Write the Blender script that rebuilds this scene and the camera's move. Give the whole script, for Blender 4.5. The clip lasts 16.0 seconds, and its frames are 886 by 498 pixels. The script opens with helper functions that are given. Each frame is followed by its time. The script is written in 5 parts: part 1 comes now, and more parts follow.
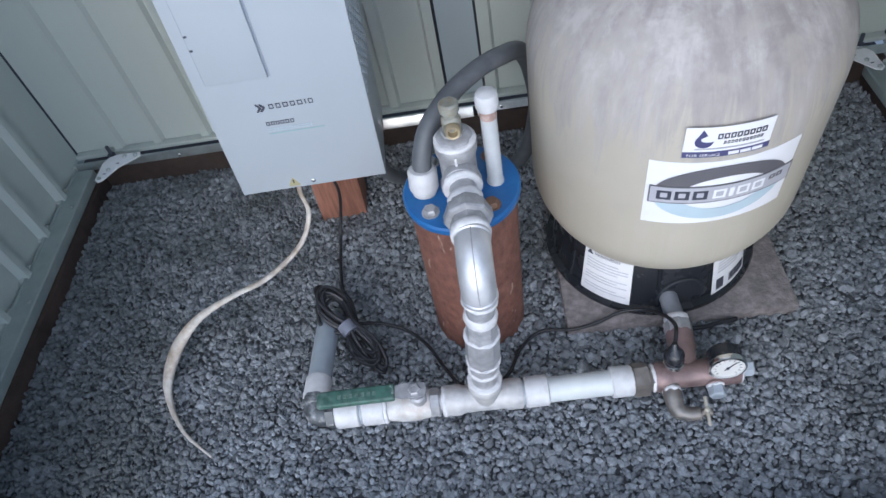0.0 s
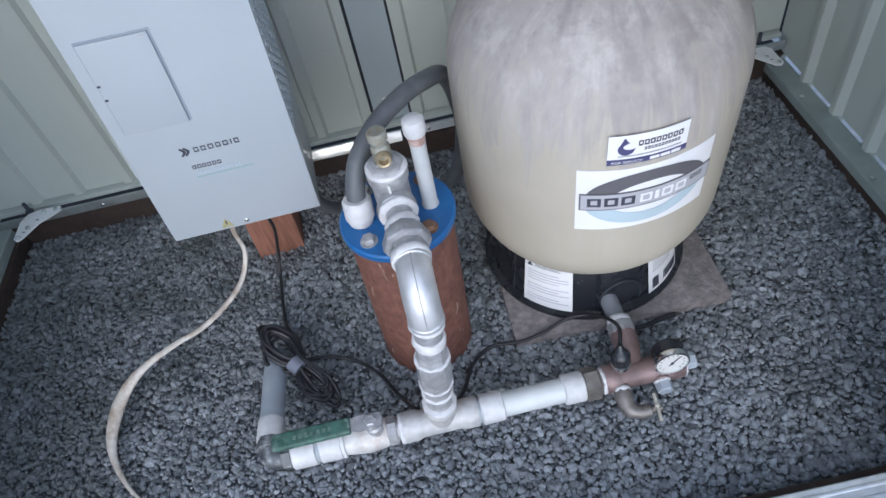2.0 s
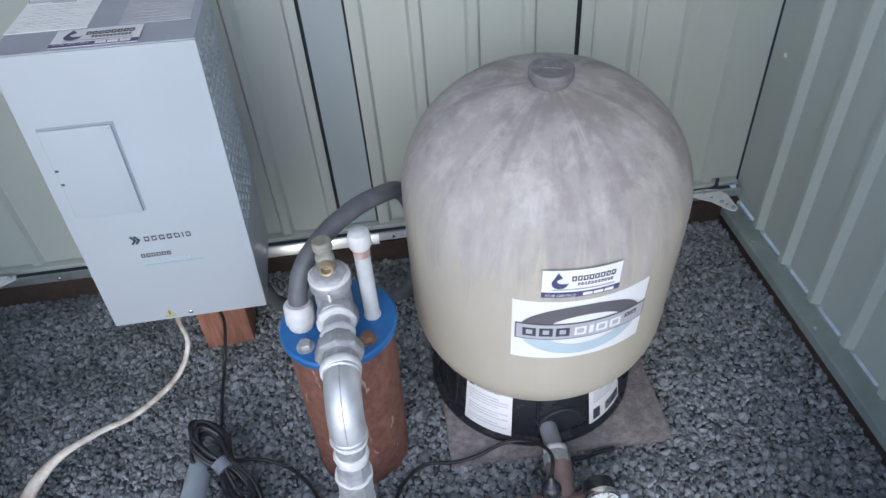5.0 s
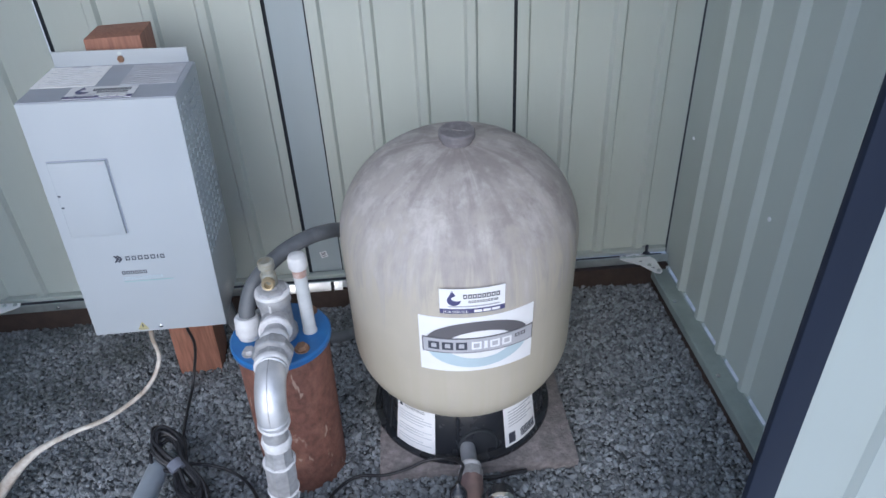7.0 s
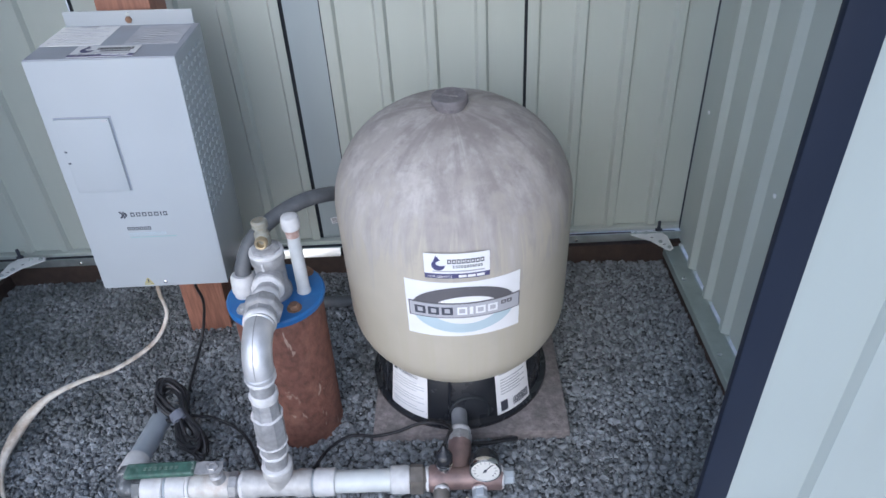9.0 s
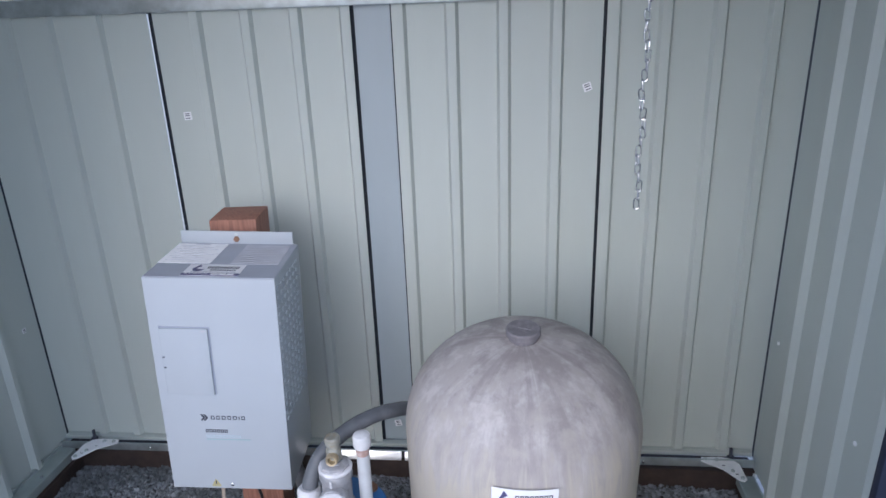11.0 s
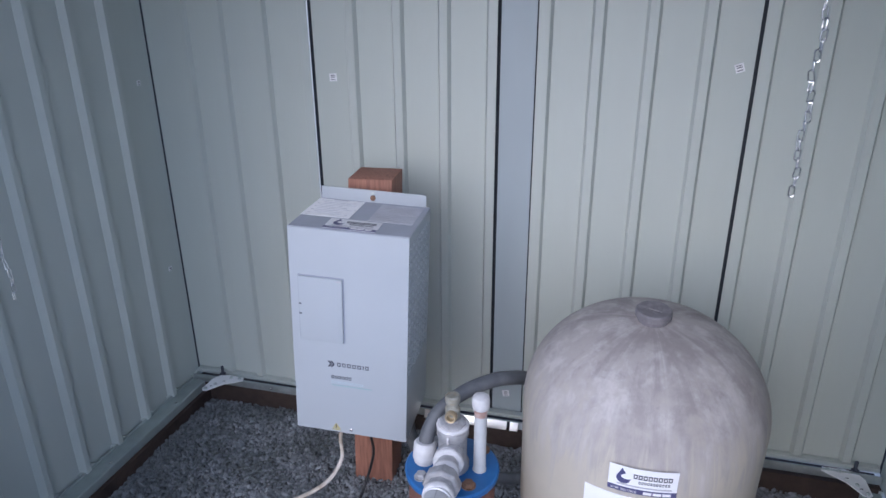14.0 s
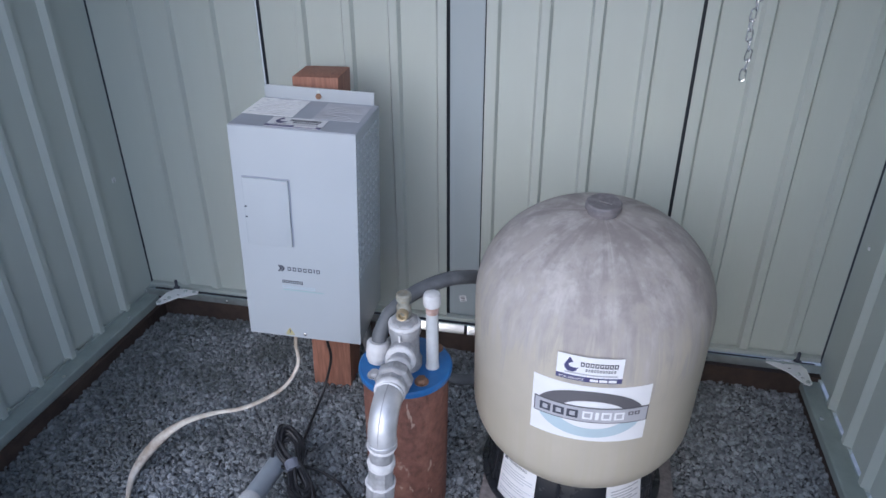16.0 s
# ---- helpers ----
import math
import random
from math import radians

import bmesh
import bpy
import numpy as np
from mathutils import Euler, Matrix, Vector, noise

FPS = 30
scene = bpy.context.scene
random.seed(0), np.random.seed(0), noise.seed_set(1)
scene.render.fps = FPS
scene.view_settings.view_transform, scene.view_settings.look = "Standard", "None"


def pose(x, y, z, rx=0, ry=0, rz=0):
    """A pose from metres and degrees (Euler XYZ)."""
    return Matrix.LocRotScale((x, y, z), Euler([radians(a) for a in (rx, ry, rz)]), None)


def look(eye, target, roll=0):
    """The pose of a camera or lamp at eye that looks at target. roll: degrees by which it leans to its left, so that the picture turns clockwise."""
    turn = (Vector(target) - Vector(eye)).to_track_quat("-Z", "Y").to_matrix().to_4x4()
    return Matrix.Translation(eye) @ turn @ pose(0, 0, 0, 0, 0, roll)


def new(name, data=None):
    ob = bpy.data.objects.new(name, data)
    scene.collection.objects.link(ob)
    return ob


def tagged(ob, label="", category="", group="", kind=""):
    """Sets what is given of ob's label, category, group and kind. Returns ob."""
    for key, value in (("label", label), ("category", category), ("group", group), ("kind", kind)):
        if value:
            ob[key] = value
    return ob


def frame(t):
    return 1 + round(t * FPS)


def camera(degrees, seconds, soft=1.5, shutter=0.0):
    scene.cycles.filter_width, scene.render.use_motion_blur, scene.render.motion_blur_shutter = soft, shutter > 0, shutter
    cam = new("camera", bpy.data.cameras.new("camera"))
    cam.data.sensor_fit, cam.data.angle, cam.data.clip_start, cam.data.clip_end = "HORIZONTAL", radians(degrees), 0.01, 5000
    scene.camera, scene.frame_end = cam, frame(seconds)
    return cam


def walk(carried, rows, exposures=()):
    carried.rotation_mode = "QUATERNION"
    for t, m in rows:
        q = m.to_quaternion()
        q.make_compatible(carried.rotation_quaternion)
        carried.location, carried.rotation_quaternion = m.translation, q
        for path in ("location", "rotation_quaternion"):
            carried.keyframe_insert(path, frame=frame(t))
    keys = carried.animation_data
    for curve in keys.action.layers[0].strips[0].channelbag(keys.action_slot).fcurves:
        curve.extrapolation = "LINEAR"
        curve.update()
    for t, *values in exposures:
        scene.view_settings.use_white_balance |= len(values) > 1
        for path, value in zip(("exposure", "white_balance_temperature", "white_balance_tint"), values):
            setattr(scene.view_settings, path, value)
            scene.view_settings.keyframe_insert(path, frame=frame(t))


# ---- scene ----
cam = camera(66.54, 16.0, 1.55)
PATH = [
    (0, (0.067, 0.05, 1.505), (-0.126, 1.338, -0.012), -13.5),
    (0.5, (0.083, 0.04, 1.537), (-0.1, 1.358, 0.044), -16.2),
    (1, (0.085, 0.063, 1.535), (-0.003, 1.381, 0.033), -16.2),
    (1.5, (0.05, 0.051, 1.522), (-0.032, 1.374, 0.025), -12.0),
    (2, (0.069, 0.054, 1.515), (0.058, 1.37, 0.008), -13.1),
    (2.5, (0.071, 0.053, 1.516), (0.064, 1.365, 0.007), -13.2),
    (3, (0.083, 0.039, 1.51), (0.097, 1.355, 0.005), -12.6),
    (3.5, (0.075, 0.029, 1.503), (0.125, 1.358, 0.009), -11.1),
    (4, (0.107, 0.05, 1.521), (0.233, 1.443, 0.092), -9.9),
    (4.5, (0.118, 0.06, 1.533), (0.287, 1.538, 0.196), -6.9),
    (5, (0.161, 0.055, 1.541), (0.247, 1.566, 0.234), -4.8),
    (5.2, (0.169, 0.021, 1.514), (0.254, 1.569, 0.25), -2.8),
    (7.3, (0.399, -0.284, 1.601), (0.457, 1.388, 0.504), -2.9),
    (7.5, (0.433, -0.29, 1.589), (0.374, 1.367, 0.47), -4.5),
    (8, (0.457, -0.245, 1.558), (0.398, 1.368, 0.377), -5.7),
    (8.5, (0.47, -0.249, 1.562), (0.436, 1.354, 0.367), -4.3),
    (9, (0.468, -0.292, 1.576), (0.412, 1.344, 0.425), -3.4),
    (9.5, (0.455, -0.295, 1.595), (0.335, 1.408, 0.554), -2.1),
    (10, (0.458, -0.285, 1.668), (0.309, 1.518, 0.816), -2.1),
    (10.2, (0.452, -0.284, 1.684), (0.3, 1.543, 0.885), -2.2),
    (12.3, (0.41, -0.328, 1.746), (0.07, 1.529, 1.087), -0.8),
    (12.5, (0.402, -0.329, 1.737), (0.059, 1.52, 1.056), -0.5),
    (13, (0.392, -0.323, 1.719), (0.004, 1.501, 0.998), -0.4),
    (13.5, (0.368, -0.331, 1.71), (-0.105, 1.467, 0.975), -0.7),
    (14, (0.354, -0.341, 1.708), (-0.143, 1.447, 0.964), -0.4),
    (14.5, (0.358, -0.341, 1.715), (-0.15, 1.44, 0.962), -1.1),
    (15, (0.384, -0.324, 1.682), (-0.008, 1.452, 0.851), -0.9),
    (15.5, (0.396, -0.326, 1.641), (0.011, 1.406, 0.718), -0.5),
    (16, (0.396, -0.323, 1.633), (0.015, 1.395, 0.682), -0.2),
]
EXPOSURES = [(0.0, 0.48, 5480, 10), (2.0, 0.45, 5500, 10), (5.0, 0.47, 5540, 10), (7.5, 0.41, 5450, 11), (10.0, 0.47, 5480, 13), (12.5, 0.35, 5360, 19), (15.0, 0.22, 5390, 16), (15.5, 0.15, 5395, 14), (16.0, 0.28, 5400, 14)]
walk(cam, [(t, look(eye, target, roll)) for t, eye, target, roll in PATH], EXPOSURES)

# world, sun, exposure
world = bpy.data.worlds.new("sky")
scene.world = world
world.use_nodes = True
wn = world.node_tree.nodes
sky = wn.new("ShaderNodeTexSky")
sky.sky_type, sky.sun_disc = "NISHITA", False
sky.sun_elevation, sky.sun_rotation = radians(30), radians(190)
sky.air_density, sky.dust_density, sky.ozone_density = 1.0, 2.0, 1.5
world.node_tree.links.new(sky.outputs[0], wn["Background"].inputs[0])
wn["Background"].inputs[1].default_value = 0.13
sun = new("sun", bpy.data.lights.new("sun", "SUN"))
sun.data.energy, sun.data.angle, sun.data.color = 1.42, radians(95), (1.0, 0.98, 0.95)
sun.matrix_world = look((-0.90, -4.0, 3.4), (0.05, 1.2, 0.6))


# ---------- materials ----------
def mat(name, color, rough=0.6, metal=0.0, vary=0.12, scale=8.0, stain=0.0, stain_color=(0.1, 0.09, 0.08), bump=0.0, bump_scale=60.0, island=0.0, stretch=(1, 1, 1), stain_scale=3.0, stain_at=0.5, spec=0.5, obj_random=0.0):
    m = bpy.data.materials.new(name)
    m.use_nodes = True
    nt = m.node_tree
    b = nt.nodes["Principled BSDF"]
    n, ln = nt.nodes.new, nt.links.new
    co = n("ShaderNodeTexCoord")
    mp = n("ShaderNodeMapping")
    mp.inputs["Scale"].default_value = stretch
    ln(co.outputs["Object"], mp.inputs[0])
    fine = n("ShaderNodeTexNoise")
    fine.inputs["Scale"].default_value, fine.inputs["Detail"].default_value = scale, 6
    ln(mp.outputs[0], fine.inputs[0])
    hsv = n("ShaderNodeHueSaturation")
    hsv.inputs["Color"].default_value = (*color, 1)
    rng = n("ShaderNodeMapRange")
    rng.inputs[1].default_value, rng.inputs[2].default_value = 0.3, 0.7
    rng.inputs[3].default_value, rng.inputs[4].default_value = 1 - vary, 1 + vary
    ln(fine.outputs[0], rng.inputs[0])
    val = rng.outputs[0]
    if island or obj_random:
        if island:
            src = n("ShaderNodeNewGeometry").outputs["Random Per Island"]
        else:
            src = n("ShaderNodeObjectInfo").outputs["Random"]
        r2 = n("ShaderNodeMapRange")
        amt = island or obj_random
        r2.inputs[3].default_value, r2.inputs[4].default_value = 1 - amt, 1 + amt
        ln(src, r2.inputs[0])
        mul = n("ShaderNodeMath")
        mul.operation = "MULTIPLY"
        ln(val, mul.inputs[0]), ln(r2.outputs[0], mul.inputs[1])
        val = mul.outputs[0]
    ln(val, hsv.inputs["Value"])
    col = hsv.outputs[0]
    if stain:
        st = n("ShaderNodeTexNoise")
        st.inputs["Scale"].default_value, st.inputs["Detail"].default_value, st.inputs["Roughness"].default_value = stain_scale, 8, 0.65
        ln(mp.outputs[0], st.inputs[0])
        r3 = n("ShaderNodeMapRange")
        r3.inputs[1].default_value, r3.inputs[2].default_value = stain_at, stain_at + 0.18
        r3.inputs[3].default_value, r3.inputs[4].default_value = 0, stain
        ln(st.outputs[0], r3.inputs[0])
        mx = n("ShaderNodeMix")
        mx.data_type = "RGBA"
        mx.inputs["B"].default_value = (*stain_color, 1)
        ln(r3.outputs[0], mx.inputs["Factor"]), ln(col, mx.inputs["A"])
        col = mx.outputs["Result"]
    ln(col, b.inputs["Base Color"])
    rr = n("ShaderNodeMapRange")
    rr.inputs[3].default_value, rr.inputs[4].default_value = max(0.03, rough - 0.1), min(1, rough + 0.1)
    ln(fine.outputs[0], rr.inputs[0]), ln(rr.outputs[0], b.inputs["Roughness"])
    b.inputs["Metallic"].default_value = metal
    b.inputs["Specular IOR Level"].default_value = spec
    if bump:
        bn = n("ShaderNodeTexNoise")
        bn.inputs["Scale"].default_value, bn.inputs["Detail"].default_value = bump_scale, 5
        ln(mp.outputs[0], bn.inputs[0])
        bp = n("ShaderNodeBump")
        bp.inputs["Strength"].default_value, bp.inputs["Distance"].default_value = bump, 0.004
        ln(bn.outputs[0], bp.inputs["Height"]), ln(bp.outputs[0], b.inputs["Normal"])
    return m


M_WALL = mat("sage_painted_steel", (0.495, 0.538, 0.503), 0.42, 0, 0.04, 3, stain=0.22, stain_color=(0.37, 0.40, 0.36), stretch=(1, 1, 0.25), bump=0.06, bump_scale=14)
M_STRIP = mat("blue_grey_painted_steel", (0.385, 0.44, 0.465), 0.4, 0, 0.05, 4, stretch=(1, 1, 0.3), bump=0.05, bump_scale=14)
M_GALV = mat("galvanised_steel", (0.50, 0.54, 0.54), 0.42, 0.75, 0.18, 22, stain=0.25, stain_color=(0.28, 0.31, 0.30), stain_scale=9)
M_RAIL = mat("green_grey_rail", (0.34, 0.39, 0.37), 0.4, 0.25, 0.12, 14, stain=0.3, stain_color=(0.25, 0.28, 0.27), stain_scale=8)
M_GALV_BRIGHT = mat("bright_galvanised_steel", (0.78, 0.80, 0.81), 0.36, 0.3, 0.12, 25, stain=0.4, stain_color=(0.46, 0.54, 0.57), stain_scale=9)
M_FIT = mat("galvanised_pipe", (0.40, 0.40, 0.41), 0.42, 0.35, 0.2, 60, stain=0.45, stain_color=(0.29, 0.285, 0.285), stain_scale=22, bump=0.12, bump_scale=120)
M_TEE = mat("sealant_smeared_galvanised_tee", (0.50, 0.495, 0.49), 0.5, 0.1, 0.15, 50, stain=0.55, stain_color=(0.44, 0.43, 0.43), stain_scale=20, bump=0.15, bump_scale=120)
M_ELBOW = mat("bright_cast_elbow", (0.60, 0.60, 0.61), 0.38, 0.5, 0.1, 30, bump=0.1, bump_scale=160)
M_SEALANT = mat("white_thread_sealant", (0.64, 0.635, 0.64), 0.6, 0, 0.12, 60, stain=0.25, stain_color=(0.58, 0.58, 0.58), stain_scale=40, bump=0.3, bump_scale=140)
M_PVC = mat("white_pvc", (0.60, 0.60, 0.605), 0.45, 0, 0.10, 40, stain=0.55, stain_color=(0.45, 0.44, 0.425), stain_scale=26)
M_PVC_PIPE = mat("pale_blue_grey_pvc_pipe", (0.62, 0.645, 0.64), 0.38, 0, 0.06, 20, stain=0.2, stain_color=(0.45, 0.47, 0.48), stain_scale=15)
M_PVC_GREY = mat("grey_pvc", (0.38, 0.42, 0.46), 0.42, 0, 0.08, 20, stain=0.2, stain_color=(0.28, 0.3, 0.33))
M_CONDUIT = mat("grey_flexible_conduit", (0.098, 0.106, 0.116), 0.48, 0, 0.1, 30, stain=0.3, stain_color=(0.24, 0.24, 0.25), stain_scale=12)
M_BRONZE = mat("dull_bronze", (0.24, 0.17, 0.16), 0.45, 0.35, 0.25, 40, stain=0.5, stain_color=(0.17, 0.12, 0.10), stain_scale=20, bump=0.2, bump_scale=150)
M_BRASS = mat("brass", (0.44, 0.36, 0.23), 0.42, 0.6, 0.2, 50, stain=0.4, stain_color=(0.3, 0.26, 0.2), stain_scale=40)
M_PATINA = mat("patinated_brass", (0.29, 0.29, 0.25), 0.6, 0.3, 0.25, 50, stain=0.6, stain_color=(0.3, 0.22, 0.12), stain_scale=45)
M_RUST = mat("rusted_steel", (0.175, 0.078, 0.056), 0.72, 0.1, 0.3, 60, stain=0.55, stain_color=(0.31, 0.158, 0.11), stain_scale=13, stain_at=0.5, bump=0.7, bump_scale=90, stretch=(1, 1, 0.7))
M_RUST_BOLT = mat("rusty_bolt", (0.24, 0.14, 0.09), 0.7, 0.3, 0.3, 60, bump=0.3, bump_scale=150)
M_BLUE = mat("blue_enamel", (0.025, 0.13, 0.36), 0.38, 0, 0.1, 20, stain=0.3, stain_color=(0.05, 0.2, 0.42), stain_scale=25, bump=0.15, bump_scale=90)
M_BLACK = mat("black_plastic", (0.018, 0.020, 0.025), 0.27, 0, 0.15, 15, stain=0.25, stain_color=(0.06, 0.06, 0.06), stain_scale=8)
M_CABLE = mat("black_cable", (0.018, 0.018, 0.021), 0.42, 0, 0.15, 30, stain=0.15, stain_color=(0.06, 0.06, 0.06), stain_scale=14)
M_WCABLE = mat("dusty_white_cable", (0.63, 0.59, 0.53), 0.6, 0, 0.12, 30, stain=0.8, stain_color=(0.33, 0.25, 0.18), stain_scale=14, stain_at=0.45, bump=0.2, bump_scale=60)
M_BOX = mat("pale_grey_enamel", (0.392, 0.428, 0.462), 0.36, 0, 0.02, 6, bump=0.02, bump_scale=200)
M_BOXTOP = mat("dusty_grey_enamel", (0.37, 0.395, 0.45), 0.5, 0, 0.08, 9, stain=0.4, stain_color=(0.38, 0.39, 0.42), stain_scale=6)
M_PAPER = mat("white_label", (0.80, 0.80, 0.815), 0.4, 0, 0.02, 20)
M_PAPER_WORN = mat("worn_white_label", (0.92, 0.92, 0.92), 0.6, 0, 0.04, 20, stain=0.45, stain_color=(0.52, 0.50, 0.50), stain_scale=38, stain_at=0.54)
M_PAPER_FADED = mat("faded_grey_label", (0.52, 0.53, 0.57), 0.6, 0, 0.08, 25, stain=0.6, stain_color=(0.42, 0.42, 0.45), stain_scale=18)
M_INK = mat("dark_ink", (0.05, 0.055, 0.075), 0.5, 0, 0.1)
M_INKBLUE = mat("navy_ink", (0.07, 0.07, 0.17), 0.45, 0, 0.1)
M_INKGREY = mat("grey_ink", (0.42, 0.42, 0.45), 0.5, 0, 0.08)
M_INKPALE = mat("pale_blue_ink", (0.45, 0.55, 0.60), 0.5, 0, 0.06)
M_INKTEAL = mat("teal_ink", (0.30, 0.45, 0.46), 0.5, 0, 0.06)
M_CHAR = mat("charcoal_ink", (0.12, 0.115, 0.125), 0.5, 0, 0.08)
M_YELLOW = mat("yellow_label", (0.42, 0.38, 0.19), 0.5, 0, 0.05)
M_WOOD = mat("red_stained_timber", (0.315, 0.148, 0.10), 0.66, 0, 0.28, 34, stain=0.55, stain_color=(0.18, 0.075, 0.045), stain_scale=7, stretch=(4, 4, 0.35), bump=0.3, bump_scale=40)
M_SILL = mat("dark_damp_timber", (0.045, 0.03, 0.024), 0.8, 0, 0.3, 30, stain=0.5, stain_color=(0.085, 0.055, 0.04), stain_scale=6, bump=0.4, bump_scale=50)
M_CONC = mat("weathered_concrete", (0.23, 0.205, 0.20), 0.85, 0, 0.32, 60, stain=0.75, stain_color=(0.13, 0.12, 0.118), stain_scale=11, bump=0.8, bump_scale=120)
M_STONE = mat("crushed_basalt", (0.240, 0.256, 0.270), 0.8, 0, 0.2, 90, island=0.42, bump=0.2, bump_scale=200, stain=0.42, stain_color=(0.10, 0.108, 0.11), stain_scale=2.2, stain_at=0.47)


def blotched(m, color, amount):
    """Blotches of darker, greenish stones, denser towards the side of the bed by the cable."""
    nt = m.node_tree
    n, ln = nt.nodes.new, nt.links.new
    b = nt.nodes["Principled BSDF"]
    old = b.inputs["Base Color"].links[0].from_socket
    co = n("ShaderNodeTexCoord")
    sep = n("ShaderNodeSeparateXYZ")
    ln(co.outputs["Object"], sep.inputs[0])
    side = n("ShaderNodeMapRange")
    side.inputs[1].default_value, side.inputs[2].default_value = -0.35, -1.25
    side.inputs[3].default_value, side.inputs[4].default_value = -0.12, 0.22
    ln(sep.outputs[0], side.inputs[0])
    blot = n("ShaderNodeTexNoise")
    blot.inputs["Scale"].default_value, blot.inputs["Detail"].default_value = 4.5, 5
    ln(co.outputs["Object"], blot.inputs[0])
    add = n("ShaderNodeMath")
    ln(side.outputs[0], add.inputs[0]), ln(blot.outputs[0], add.inputs[1])
    edge = n("ShaderNodeMapRange")
    edge.inputs[1].default_value, edge.inputs[2].default_value, edge.inputs[4].default_value = 0.46, 0.66, amount
    ln(add.outputs[0], edge.inputs[0])
    mx = n("ShaderNodeMix")
    mx.data_type = "RGBA"
    mx.inputs["B"].default_value = (*color, 1)
    ln(edge.outputs[0], mx.inputs["Factor"]), ln(old, mx.inputs["A"])
    ln(mx.outputs["Result"], b.inputs["Base Color"])


def scratches(m, color, amount):
    """Thin pale scuffs, longer along the pipe than round it."""
    nt = m.node_tree
    n, ln = nt.nodes.new, nt.links.new
    b = nt.nodes["Principled BSDF"]
    old = b.inputs["Base Color"].links[0].from_socket
    co, mp, tex, edge, mx = n("ShaderNodeTexCoord"), n("ShaderNodeMapping"), n("ShaderNodeTexNoise"), n("ShaderNodeMapRange"), n("ShaderNodeMix")
    mp.inputs["Scale"].default_value = (1, 1, 0.3)
    mp.inputs["Rotation"].default_value = (0.25, 0.2, 0)
    tex.inputs["Scale"].default_value, tex.inputs["Detail"].default_value, tex.inputs["Distortion"].default_value = 42, 3, 0.8
    edge.inputs[1].default_value, edge.inputs[2].default_value, edge.inputs[4].default_value = 0.66, 0.72, amount
    mx.data_type = "RGBA"
    mx.inputs["B"].default_value = (*color, 1)
    ln(co.outputs["Object"], mp.inputs[0]), ln(mp.outputs[0], tex.inputs[0]), ln(tex.outputs[0], edge.inputs[0])
    ln(edge.outputs[0], mx.inputs["Factor"]), ln(old, mx.inputs["A"]), ln(mx.outputs["Result"], b.inputs["Base Color"])


blotched(M_STONE, (0.085, 0.095, 0.091), 0.55)
M_BED = mat("stone_dust", (0.10, 0.104, 0.108), 0.95, 0, 0.3, 60)
M_GROUND = mat("pale_outdoor_gravel", (0.74, 0.73, 0.70), 0.95, 0, 0.2, 20, stain=0.4, stain_color=(0.60, 0.60, 0.57), stain_scale=1.0)
M_NAVY = mat("navy_trim_steel", (0.010, 0.015, 0.030), 0.55, 0, 0.1, 6, spec=0.2)
# wall green taken darker: the leaf's shade is put into its colour
M_DOOR = mat("shaded_door_green", (0.32, 0.36, 0.35), 0.45, 0, 0.05, 4, stain=0.15, stain_color=(0.30, 0.33, 0.31), stretch=(1, 1, 0.3), bump=0.05, bump_scale=14)
# near-black for joints and recesses: their shade is put into the colour
M_SEAM_SHADE = mat("seam_and_recess_shade", (0.018, 0.022, 0.027), 0.7, 0, 0.1)
M_DIAL = mat("white_dial", (0.62, 0.62, 0.60), 0.35, 0, 0.03, 20)
M_CHROME = mat("chrome", (0.75, 0.76, 0.77), 0.2, 1.0, 0.05, 20)
M_GREEN = mat("worn_green_grip", (0.05, 0.115, 0.09), 0.5, 0, 0.35, 60, stain=0.7, stain_color=(0.17, 0.21, 0.19), stain_scale=22, bump=0.2, bump_scale=90)
M_PRINT_WORN = mat("worn_print_on_green", (0.13, 0.19, 0.16), 0.6, 0, 0.4, 90, stain=0.8, stain_color=(0.06, 0.12, 0.10), stain_scale=70)
scratches(M_RUST, (0.46, 0.34, 0.27), 0.7)
scratches(M_GREEN, (0.42, 0.46, 0.43), 0.55)
M_WHITEMETAL = mat("white_zinc_plate", (0.86, 0.87, 0.88), 0.4, 0.0, 0.06, 20)
# near-white zinc: the sky's glint on the rail is put into the colour
M_SPLICE_GLINT = mat("zinc_splice_glint", (0.93, 0.935, 0.94), 0.33, 0.85, 0.03, 20)
M_ROOF = mat("roof_sheet", (0.42, 0.44, 0.47), 0.45, 0.2, 0.08, 8)


